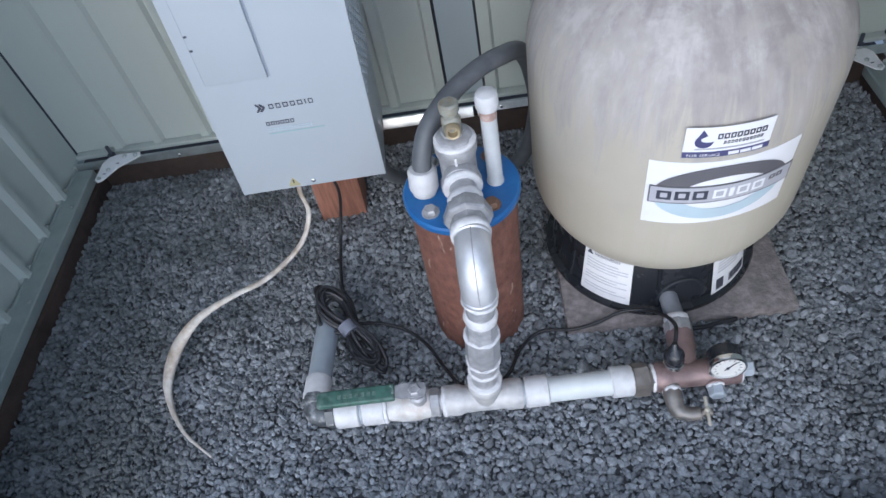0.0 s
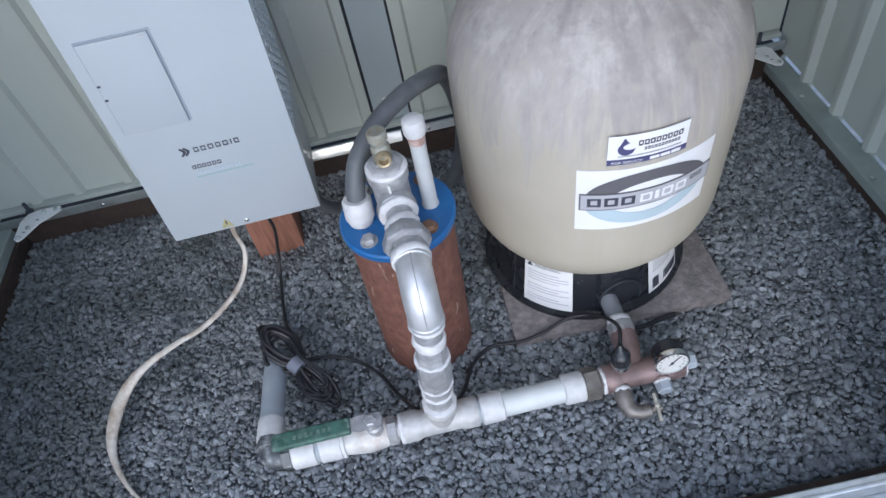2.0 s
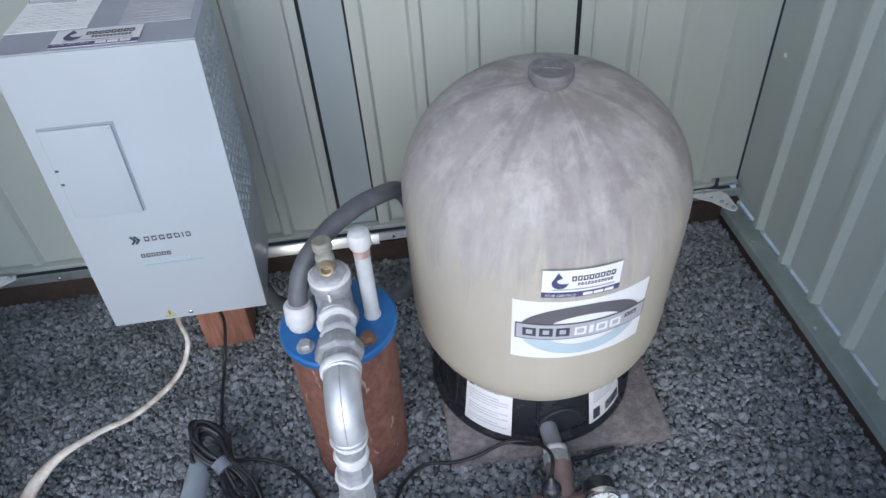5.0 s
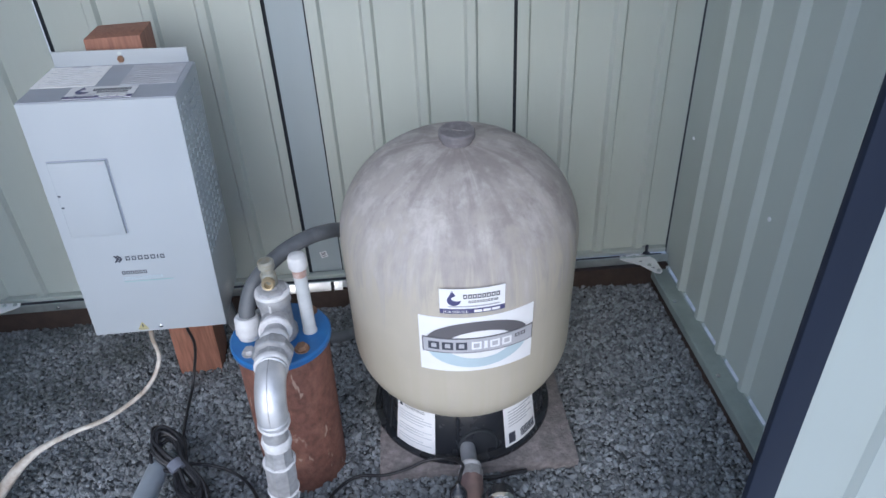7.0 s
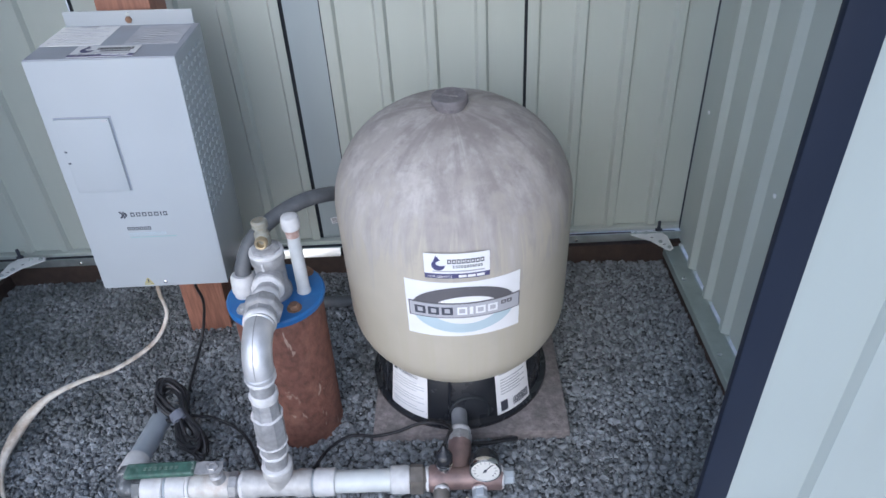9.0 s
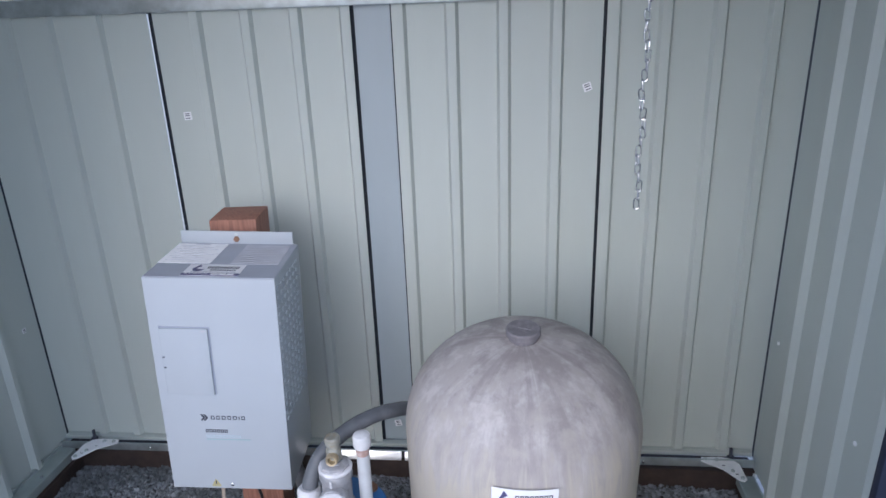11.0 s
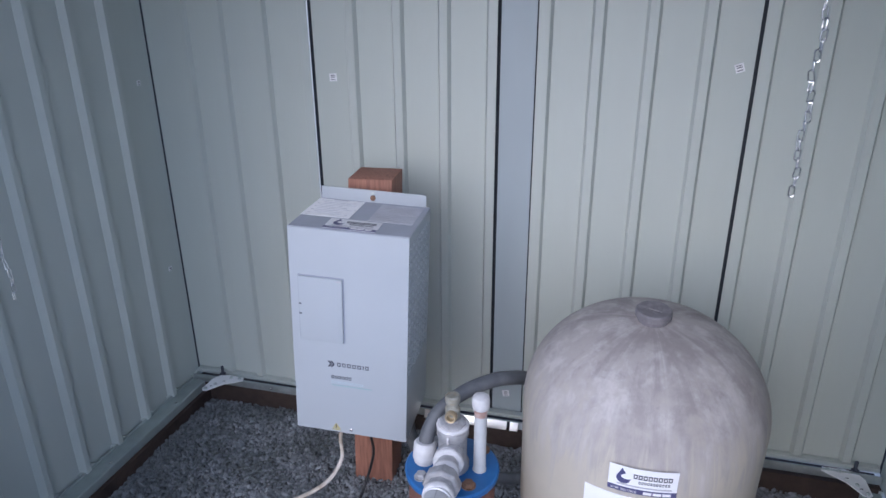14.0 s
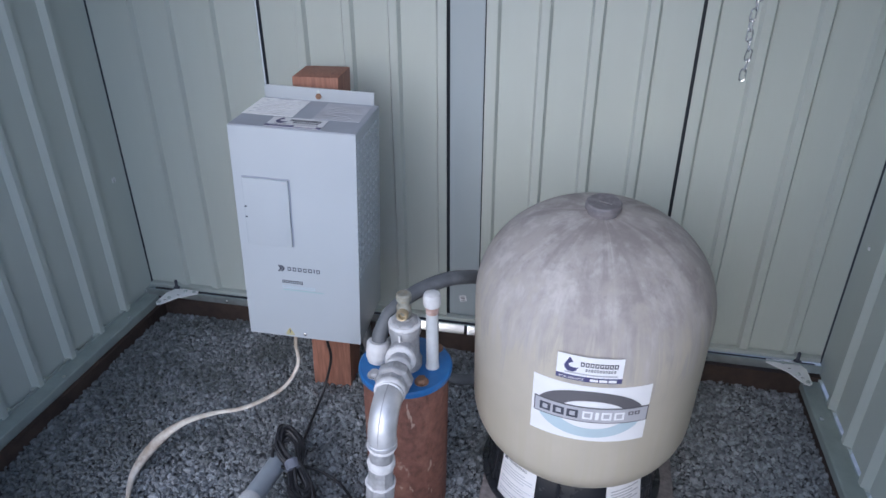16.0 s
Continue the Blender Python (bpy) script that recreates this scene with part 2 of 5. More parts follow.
def tank_material():
    """Beige filament-wound shell, its upper half covered in chalky wiped dust."""
    m = mat("beige_wound_shell", (0.455, 0.42, 0.35), 0.58, 0, 0.05, 10, spec=0.35)
    nt = m.node_tree
    b = nt.nodes["Principled BSDF"]
    n, ln = nt.nodes.new, nt.links.new
    co = n("ShaderNodeTexCoord")
    sep = n("ShaderNodeSeparateXYZ")
    ln(co.outputs["Object"], sep.inputs[0])
    ang = n("ShaderNodeMath")
    ang.operation = "ARCTAN2"
    ln(sep.outputs[1], ang.inputs[0]), ln(sep.outputs[0], ang.inputs[1])
    cmb = n("ShaderNodeCombineXYZ")
    ln(ang.outputs[0], cmb.inputs[0]), ln(sep.outputs[2], cmb.inputs[1])

    def streak(sx, sz, scale, detail, rough=0.6, dist=0.0):
        mp = n("ShaderNodeMapping")
        mp.inputs["Scale"].default_value = (sx, sz, 1)
        ln(cmb.outputs[0], mp.inputs[0])
        t = n("ShaderNodeTexNoise")
        t.inputs["Scale"].default_value, t.inputs["Detail"].default_value = scale, detail
        t.inputs["Roughness"].default_value, t.inputs["Distortion"].default_value = rough, dist
        ln(mp.outputs[0], t.inputs[0])
        return t.outputs[0]

    def ramp(src, a, b_, lo=0.0, hi=1.0):
        r = n("ShaderNodeMapRange")
        r.interpolation_type = "SMOOTHSTEP"
        r.inputs[1].default_value, r.inputs[2].default_value, r.inputs[3].default_value, r.inputs[4].default_value = a, b_, lo, hi
        ln(src, r.inputs[0])
        return r.outputs[0]

    def math2(op, a, c):
        r = n("ShaderNodeMath")
        r.operation, r.use_clamp = op, True
        for i, v in enumerate((a, c)):
            if isinstance(v, (int, float)):
                r.inputs[i].default_value = v
            else:
                ln(v, r.inputs[i])
        return r.outputs[0]

    def mix(f, a, color):
        r = n("ShaderNodeMix")
        r.data_type = "RGBA"
        r.inputs["B"].default_value = (*color, 1)
        if isinstance(f, (int, float)):
            r.inputs["Factor"].default_value = f
        else:
            ln(f, r.inputs["Factor"])
        ln(a, r.inputs["A"])
        return r.outputs["Result"]

    old = b.inputs["Base Color"].links[0].from_socket
    def solid(scale, sz, detail, rough, dist):
        mp = n("ShaderNodeMapping")
        mp.inputs["Scale"].default_value = (1, 1, sz)
        ln(co.outputs["Object"], mp.inputs[0])
        t = n("ShaderNodeTexNoise")
        t.inputs["Scale"].default_value, t.inputs["Detail"].default_value = scale, detail
        t.inputs["Roughness"].default_value, t.inputs["Distortion"].default_value = rough, dist
        ln(mp.outputs[0], t.inputs[0])
        return t.outputs[0]

    side = ramp(sep.outputs[2], 0.84, 0.68)

    def lerp(a, c):
        """a over the crown, c down the flank"""
        return math2("ADD", math2("MULTIPLY", a, math2("SUBTRACT", 1.0, side)), math2("MULTIPLY", c, side))

    wide = lerp(math2("ADD", math2("MULTIPLY", solid(8.0, 0.7, 10, 0.68, 0.25), 0.6), math2("MULTIPLY", streak(2.6, 1.0, 1.5, 9, 0.66, 0.6), 0.4)), math2("ADD", math2("MULTIPLY", solid(6.0, 0.35, 10, 0.70, 0.4), 0.5), math2("MULTIPLY", streak(3.2, 1.1, 1.5, 9, 0.66, 0.5), 0.5)))
    thin = lerp(solid(26.0, 0.6, 8, 0.62, 0.3), streak(7.0, 3.4, 1.4, 10, 0.66, 1.2))
    hgt = n("ShaderNodeMath")
    hgt.operation = "ADD"
    wob = ramp(thin, 0.32, 0.68, -0.10, 0.10)
    ln(sep.outputs[2], hgt.inputs[0]), ln(wob, hgt.inputs[1])
    dust = ramp(hgt.outputs[0], 0.57, 0.83)
    c = mix(math2("MULTIPLY", dust, ramp(wide, 0.25, 0.6, 0.6, 1.0)), old, (0.36, 0.335, 0.325))
    wipe = math2("ADD", math2("MULTIPLY", solid(20.0, 0.16, 7, 0.62, 0.35), 0.6), math2("MULTIPLY", thin, 0.4))
    pale = math2("MULTIPLY", math2("MULTIPLY", dust, ramp(wipe, 0.46, 0.60)), 0.55)
    c = mix(pale, c, (0.54, 0.515, 0.50))
    crown = ramp(hgt.outputs[0], 0.74, 0.90, 0.42, 0.78)
    dark = math2("MULTIPLY", math2("MULTIPLY", dust, ramp(wide, 0.45, 0.58)), crown)
    c = mix(dark, c, (0.25, 0.225, 0.215))
    band = ramp(sep.outputs[2], 0.60, 0.36, 0.0, 0.5)
    c = mix(math2("MULTIPLY", band, ramp(streak(5, 0.5, 3, 4), 0.4, 0.6)), c, (0.44, 0.405, 0.31))
    ln(c, b.inputs["Base Color"])
    wind = streak(1.0, 60.0, 1.2, 2, 0.5)
    bp = n("ShaderNodeBump")
    bp.inputs["Strength"].default_value, bp.inputs["Distance"].default_value = 0.12, 0.003
    both = math2("ADD", math2("MULTIPLY", wind, 0.4), math2("MULTIPLY", thin, 0.6))
    ln(both, bp.inputs["Height"]), ln(bp.outputs[0], b.inputs["Normal"])
    return m


M_TANK = tank_material()

# ---------- mesh helpers ----------
ROOT = {}


def thing(name, loc, label, category, group="", kind=""):
    ob = new(name)
    ob.location, ob.empty_display_size = loc, 0.1
    ROOT[ob.name] = Vector(loc)
    return tagged(ob, label, category, group, kind)


def finish(bm, name, material, smooth=40):
    me = bpy.data.meshes.new(name)
    bmesh.ops.recalc_face_normals(bm, faces=bm.faces)
    bm.to_mesh(me)
    bm.free()
    me.materials.append(material)
    if smooth:
        me.polygons.foreach_set("use_smooth", [True] * len(me.polygons))
        me.set_sharp_from_angle(angle=radians(smooth))
    return me


def part(name, bm, material, parent, label="", smooth=40):
    me = finish(bm, name, material, smooth)
    ob = new(name, me)
    base = ROOT[parent.name]
    me.transform(Matrix.Translation(-base))
    ob.parent = parent
    ROOT[ob.name] = base
    return tagged(ob, label)


def single(name, bm, material, loc, label, category, group="", kind="", smooth=40):
    me = finish(bm, name, material, smooth)
    me.transform(Matrix.Translation(-Vector(loc)))
    ob = new(name, me)
    ob.location = loc
    ROOT[ob.name] = Vector(loc)
    return tagged(ob, label, category, group, kind)


def bm_box(x0, x1, y0, y1, z0, z1, bevel=0.0, seg=2, m=None, bm=None):
    own = bm is None
    b = bmesh.new()
    bmesh.ops.create_cube(b, size=1)
    for v in b.verts:
        v.co = Vector(((x0 + x1) / 2 + v.co.x * (x1 - x0), (y0 + y1) / 2 + v.co.y * (y1 - y0), (z0 + z1) / 2 + v.co.z * (z1 - z0)))
    if bevel:
        bmesh.ops.bevel(b, geom=b.edges[:], offset=bevel, segments=seg, affect="EDGES", profile=0.6)
    if m:
        b.transform(m)
    if own:
        return b
    join(bm, b)
    return bm


def join(bm, other):
    me = bpy.data.meshes.new("tmp")
    other.to_mesh(me)
    other.free()
    bm.from_mesh(me)
    bpy.data.meshes.remove(me)
    return bm


def frame_to(p, d):
    d = Vector(d).normalized()
    return Matrix.Translation(p) @ d.to_track_quat("Z", "Y").to_matrix().to_4x4()


def bm_lathe(profile, seg=32, m=None, bm=None, twist=0.0):
    """profile: (radius, height) pairs; radius 0 closes an end."""
    own = bm is None
    b = bmesh.new()
    rings = []
    for r, h in profile:
        if r <= 1e-6:
            rings.append([b.verts.new((0, 0, h))])
        else:
            rings.append([b.verts.new((r * math.cos(2 * math.pi * (i + twist) / seg), r * math.sin(2 * math.pi * (i + twist) / seg), h)) for i in range(seg)])
    for a, c in zip(rings, rings[1:]):
        if len(a) == 1 and len(c) == 1:
            continue
        for i in range(seg):
            j = (i + 1) % seg
            if len(a) == 1:
                b.faces.new((a[0], c[i], c[j]))
            elif len(c) == 1:
                b.faces.new((a[i], a[j], c[0]))
            else:
                b.faces.new((a[i], a[j], c[j], c[i]))
    if m:
        b.transform(m)
    if own:
        return b
    join(bm, b)
    return bm


def bm_rod(p0, p1, r, seg=20, bevel=0.003, bm=None, r1=None):
    """A capped rod with softened rims."""
    p0, p1 = Vector(p0), Vector(p1)
    h = (p1 - p0).length
    r1 = r if r1 is None else r1
    bv = min(bevel, h * 0.3, r * 0.4)
    prof = [(0, 0), (r - bv, 0), (r, bv), (r1, h - bv), (r1 - bv, h), (0, h)]
    return bm_lathe(prof, seg, frame_to(p0, p1 - p0), bm)


def spline(pts, n=8):
    pts = [Vector(p) for p in pts]
    ext = [pts[0] * 2 - pts[1]] + pts + [pts[-1] * 2 - pts[-2]]
    out = []
    for i in range(1, len(ext) - 2):
        a, b, c, d = ext[i - 1:i + 3]
        for k in range(n):
            t = k / n
            out.append(0.5 * ((2 * b) + (c - a) * t + (2 * a - 5 * b + 4 * c - d) * t * t + (3 * b - a - 3 * c + d) * t ** 3))
    out.append(pts[-1])
    return out


def bm_tube(pts, r, seg=12, bm=None, cap=True, flat=1.0, radii=None, up=None):
    """A tube along points; flat squashes it, radii vary it."""
    own = bm is None
    b = bmesh.new()
    pts = [Vector(p) for p in pts]
    tang = [((pts[min(i + 1, len(pts) - 1)] - pts[max(i - 1, 0)]).normalized()) for i in range(len(pts))]
    nrm = Vector(up) if up else tang[0].orthogonal()
    rings = []
    for i, (p, t) in enumerate(zip(pts, tang)):
        ref = Vector(up) if up else nrm
        nrm = (ref - t * ref.dot(t)).normalized()
        bi = t.cross(nrm)
        rr = radii[i] if radii else r
        rings.append([b.verts.new(p + nrm * (math.sin(2 * math.pi * k / seg) * rr * flat) + bi * (math.cos(2 * math.pi * k / seg) * rr)) for k in range(seg)])
    for a, c in zip(rings, rings[1:]):
        for k in range(seg):
            j = (k + 1) % seg
            b.faces.new((a[k], a[j], c[j], c[k]))
    if cap:
        b.faces.new(rings[0][::-1]), b.faces.new(rings[-1])
    if own:
        return b
    join(bm, b)
    return bm


def bm_prism(poly, thick, m=None, bm=None):
    """A flat polygon (x, y) given thickness along z."""
    own = bm is None
    b = bmesh.new()
    lo = [b.verts.new((x, y, 0)) for x, y in poly]
    hi = [b.verts.new((x, y, thick)) for x, y in poly]
    n = len(poly)
    b.faces.new(lo[::-1]), b.faces.new(hi)
    for i in range(n):
        j = (i + 1) % n
        b.faces.new((lo[i], lo[j], hi[j], hi[i]))
    if m:
        b.transform(m)
    if own:
        return b
    join(bm, b)
    return bm


# ---------- ground and floor ----------
XL, XR, YB, YF = -1.39, 1.303, 1.87, 0.46     # inner faces of the four walls
gm = bmesh.new()
bmesh.ops.create_grid(gm, x_segments=60, y_segments=60, size=400)
for v in gm.verts:
    v.co.z = -0.045
single("ground", gm, M_GROUND, (0, 0, -0.045), "pale gravelly ground outside the pump shed", "ground", kind="structure", smooth=0)


def level(x, y):
    """Height of the gravel bed."""
    heap = min(1.0, max(0.0, (-0.40 - x) / 0.3))
    return 0.012 * noise.noise((x * 1.7, y * 1.7, 3.1)) + 0.006 * noise.noise((x * 5, y * 5, 7.7)) + 0.011 * heap * noise.noise((x * 5.2 + y * 3.0, y * 8.0, 1.3))


bed = bmesh.new()
bmesh.ops.create_grid(bed, x_segments=110, y_segments=60, size=0.5)
for v in bed.verts:
    v.co.x = (XL + XR) / 2 + v.co.x * (XR - XL)
    v.co.y = (YF + YB) / 2 + v.co.y * (YB - YF)
    v.co.z = level(v.co.x, v.co.y) - 0.009
single("floor", bed, M_BED, (0, 1.2, -0.02), "bed of dark stone dust under the gravel", "floor", kind="structure")


def gravel():
    """Crushed stones, each a lumpy faceted solid, in one mesh."""
    ico = bmesh.new()
    bmesh.ops.create_icosphere(ico, subdivisions=1, radius=1)
    iv = np.array([v.co[:] for v in ico.verts])
    itf = np.array([[v.index for v in f.verts] for f in ico.faces])
    ico.free()
    rng = np.random.default_rng(11)
    step = 0.0096
    gx, gy = np.meshgrid(np.arange(-1.315, 1.252, step), np.arange(0.50, 1.845, step))
    px = (gx + rng.uniform(-0.5, 0.5, gx.shape) * step).ravel()
    py = (gy + rng.uniform(-0.5, 0.5, gy.shape) * step).ravel()
    keep = ~((abs(px - 0.474) < 0.275) & (abs(py - 1.265) < 0.272))
    keep &= (px + 0.03) ** 2 + (py - 1.09) ** 2 > 0.112 ** 2
    keep &= ~((abs(px + 0.436) < 0.072) & (abs(py - 1.58) < 0.072))
    px, py = px[keep], py[keep]
    n = len(px)
    size = np.clip(rng.lognormal(math.log(0.0074), 0.31, n), 0.0042, 0.0150)
    v = np.repeat(iv[None], n, 0) * rng.uniform(0.74, 1.16, (n, len(iv), 1))
    v *= (np.stack([rng.uniform(0.85, 1.35, n), rng.uniform(0.75, 1.1, n), rng.uniform(0.55, 0.95, n)], 1) * size[:, None])[:, None, :]
    q = rng.normal(size=(n, 4))
    q[:, 1:3] *= 0.55
    q /= np.linalg.norm(q, axis=1)[:, None]
    w, x, y, z = q.T
    R = np.stack([1 - 2 * (y * y + z * z), 2 * (x * y - z * w), 2 * (x * z + y * w), 2 * (x * y + z * w), 1 - 2 * (x * x + z * z), 2 * (y * z - x * w), 2 * (x * z - y * w), 2 * (y * z + x * w), 1 - 2 * (x * x + y * y)], 1).reshape(n, 3, 3)
    v = np.einsum("nij,nkj->nki", R, v)
    base = np.array([level(a, c) for a, c in zip(px, py)]) + rng.uniform(-0.007, 0.004, n)
    v += np.stack([px, py, base], 1)[:, None, :]
    faces = (itf[None] + (np.arange(n) * len(iv))[:, None, None]).reshape(-1, 3)
    me = bpy.data.meshes.new("gravel")
    me.from_pydata(v.reshape(-1, 3).tolist(), [], faces.tolist())
    me.materials.append(M_STONE)
    return tagged(new("gravel", me), "dark grey crushed stone gravel covering the shed floor", "gravel", kind="stuff")


gravel()


# ---------- walls ----------
def bm_sheet(s0, s1, ribs, z0, z1, place, depth=0.017, half=0.018, slope=0.009, thick=0.003):
    """A ribbed steel sheet. s runs along the wall, ribs stand into the room; place(s, d, z) gives the point."""
    prof, end = [(s0, 0.0)], 0.0
    for c in ribs:
        if not s0 < c < s1:
            continue
        if c < s0 + 0.045:      # lap rib along the first edge
            prof = [(s0, depth), (c + half, depth), (c + half + slope, 0)]
        elif c > s1 - 0.045:    # lap rib along the last edge
            prof += [(c - half - slope, 0), (c - half, depth)]
            end = depth
        else:
            prof += [(c - half - slope, 0), (c - half, depth), (c + half, depth), (c + half + slope, 0)]
    prof.append((s1, end))
    b = bmesh.new()
    cols = []
    for s, d in prof:
        cols.append([b.verts.new(place(s, dd, z)) for z in (z0, z1) for dd in (d, d - thick)])
    for a, c in zip(cols, cols[1:]):
        b.faces.new((a[0], c[0], c[2], a[2]))
        b.faces.new((a[1], a[3], c[3], c[1]))
        b.faces.new((a[0], a[1], c[1], c[0]))
        b.faces.new((a[2], c[2], c[3], a[3]))
    b.faces.new((cols[0][0], cols[0][2], cols[0][3], cols[0][1]))
    b.faces.new((cols[-1][0], cols[-1][1], cols[-1][3], cols[-1][2]))
    return b


def back(s, d, z):
    return (s, YB - d, z)


def left(s, d, z):
    return (XL + d, s, z)


def right(s, d, z):
    return (XR - d, s, z)


ZT = 1.80
wb = thing("wall_back", (0, YB, 0), "sage green ribbed steel back wall with dark seams", "wall", kind="structure")
RB = [-1.223, -1.078, -0.908, -0.747, -0.575, -0.409, -0.250, -0.089, 0.078, 0.238, 0.397, 0.558, 0.725, 0.876, 1.031, 1.187]
for s0, s1 in ((XL + 0.004, -0.727), (-0.718, -0.073), (0.056, 0.694), (0.703, XR - 0.004)):
    part("panel", bm_sheet(s0, s1, RB, 0.118, ZT - 0.03, back, 0.017, 0.013, 0.009), M_WALL, wb, smooth=20)
part("centre_strip", bm_sheet(-0.065, 0.048, [], 0.118, ZT - 0.03, lambda s, d, z: (s, YB + 0.006 - d, z)), M_STRIP, wb, "smooth blue-grey joining strip", smooth=20)
for s in (-0.7225, -0.069, 0.052, 0.6985):
    part("seam", bm_box(s - 0.012, s + 0.012, YB + 0.008, YB + 0.014, 0.118, ZT - 0.03), M_SEAM_SHADE, wb, "dark vertical seam")
wl = thing("wall_left", (XL, 1.2, 0), "sage green ribbed steel side wall", "wall", kind="structure")
RL = [1.668 - 0.163 * i for i in range(8)][::-1]
part("panel", bm_sheet(YF, YB - 0.006, RL, 0.070, 2.2, left, 0.020, 0.010, 0.015), M_WALL, wl, smooth=20)
for c in RL + [YB - 0.03, YF + 0.02]:
    part("rib_foot", bm_box(XL - 0.003, XL + 0.012, c - 0.034, c + 0.034, 0.070, 0.1065), M_WALL, wl)
# added strip behind the corner gap, painted as dark as its shade
part("corner_backing", bm_box(XL - 0.014, XL - 0.004, YB - 0.016, YB + 0.06, 0.1, ZT - 0.09, 0.002), M_SEAM_SHADE, wl, "dark strip behind the corner joint, shade in its colour")
wr = thing("wall_right", (XR, 1.2, 0), "sage green ribbed steel side wall with daylight slits at its foot", "wall", kind="structure")
RR = [1.670 - 0.172 * i for i in range(7)][::-1]
part("panel", bm_sheet(YF, YB - 0.007, RR, 0.075, 2.2, right, 0.021, 0.010, 0.015), M_WALL, wr, smooth=20)
for c in RR + [YB - 0.03, YF + 0.02]:
    part("rib_foot", bm_box(XR - 0.012, XR + 0.003, c - 0.030, c + 0.030, 0.054, 0.077), M_WALL, wr)
# same added backing here, corner shade in its colour
part("corner_backing", bm_box(XR + 0.004, XR + 0.014, YB - 0.016, YB + 0.06, 0.1, ZT - 0.09, 0.002), M_SEAM_SHADE, wr, "dark strip behind the corner joint, shade in its colour")

# front of the shed: jambs, head and a door leaf hanging out of plumb
wf = thing("wall_front", (0, YF, 0), "sage green steel front with a wide open doorway", "wall", kind="structure")
part("panel", bm_sheet(XL, -1.10, [-1.25], 0.1, 2.2, lambda s, d, z: (s, YF - 0.03 - d, z)), M_WALL, wf, smooth=20)
part("header", bm_box(XL, XR, YF - 0.03, YF + 0.03, 2.16, 2.26, 0.004), M_GALV, wf)
lean = Matrix.Translation((0.846, 0.40, 0)) @ Matrix.Rotation(radians(0.9), 4, "Y")
door = thing("door_1", (0.846, 0.40, 0.06), "pale green ribbed steel door leaf with a navy edge, slid open", "door", kind="structure")
bm = bm_box(0, 0.050, 0.008, 0.022, 0.06, 2.1, 0.003, m=lean)
part("stile", bm, M_NAVY, door, "navy edge trim")
bm = bm_sheet(0.050, 0.75, [0.20, 0.36, 0.52], 0.07, 2.08, lambda s, d, z: (s, 0.012 - d, z), depth=0.014)
bm.transform(lean)
part("panel", bm, M_DOOR, door, smooth=20)

# roof, a single slope rising towards the door, with a daylight gap over the back rail
rf = bm_sheet(XL - 0.1, XR + 0.1, [XL + 0.1 + 0.19 * i for i in range(15)], 0.0, 1.0, lambda s, d, z: (s, 2.05 - 1.75 * z, 1.793 + 0.50 * z - d), depth=0.019, half=0.02)
single("ceiling", rf, M_ROOF, (0, 1.2, 1.9), "ribbed steel roof sheet sloping down to the back", "ceiling", kind="structure", smooth=20)

# rails and sills round the foot of the walls
def channel(name, a, b, inward, z0, w=0.060, h=0.038, lip=0.010, up=0.030, material=M_RAIL, rise=0.0, label=""):
    """A folded base rail from a to b: a top flange, an inner lip and an upstand against the wall."""
    a, b = Vector(a), Vector(b)
    u = (b - a).normalized()
    v = Vector(inward)
    prof = [(0, h + up), (0.003, h + up), (0.005, h + 0.002), (w - 0.003, h), (w, h - 0.003), (w, 0.004), (w - 0.003, 0), (w - lip, 0), (w - lip, 0.003), (w - 0.004, 0.004), (w - 0.004, h - 0.005), (0.0, h - 0.003)]
    bm = bmesh.new()
    rings = []
    for p, dz in ((a, 0.0), (b, rise)):
        rings.append([bm.verts.new(p + v * q + Vector((0, 0, z0 + dz + z))) for q, z in prof])
    n = len(prof)
    for i in range(n):
        j = (i + 1) % n
        bm.faces.new((rings[0][i], rings[0][j], rings[1][j], rings[1][i]))
    bm.faces.new(rings[0]), bm.faces.new(rings[1][::-1])
    return single(name, bm, material, tuple((a + b) / 2 + Vector((0, 0, z0))), label, "rail", kind="structure", smooth=25)


rail = thing("trim_back", (0, YB, 0.09), "galvanised base rail along the back wall", "rail", kind="structure")
tilt = Matrix.Translation((0, 0, 0.006)) @ Matrix.Rotation(radians(-0.45), 4, "Y")
part("back_flange", bm_box(XL + 0.012, XR - 0.012, YB - 0.030, YB - 0.002, 0.112, 0.128, 0.002, m=tilt), M_WALL, rail)
# groove floor painted near black for the shade inside the channel
part("groove", bm_box(XL + 0.012, XR - 0.012, YB - 0.056, YB - 0.031, 0.094, 0.100, m=tilt), M_SEAM_SHADE, rail, "groove of the rail with its shade painted dark")
part("front_lip", bm_box(XL + 0.012, XR - 0.012, YB - 0.062, YB - 0.0565, 0.088, 0.121, 0.0015, m=tilt), M_GALV, rail)
# plates whitened and leaned back to carry the rail's bright reflection
for x0, x1 in ((-0.32, 0.008), (0.021, 0.052)):
    sp = bm_box(x0, x1, YB - 0.0665, YB - 0.0630, 0.090, 0.121, 0.001)
    for v in sp.verts:
        v.co.y += 0.42 * (v.co.z - 0.121)
    sp.transform(tilt)
    part("splice_plate", sp, M_SPLICE_GLINT, rail, "galvanised splice plate with its glint in the colour")
# dark sliver painted as the shaded gap
part("splice_gap", bm_box(0.009, 0.020, YB - 0.0645, YB - 0.0625, 0.090, 0.119, m=tilt), M_SEAM_SHADE, rail, "gap between splice plates, its shade painted dark")
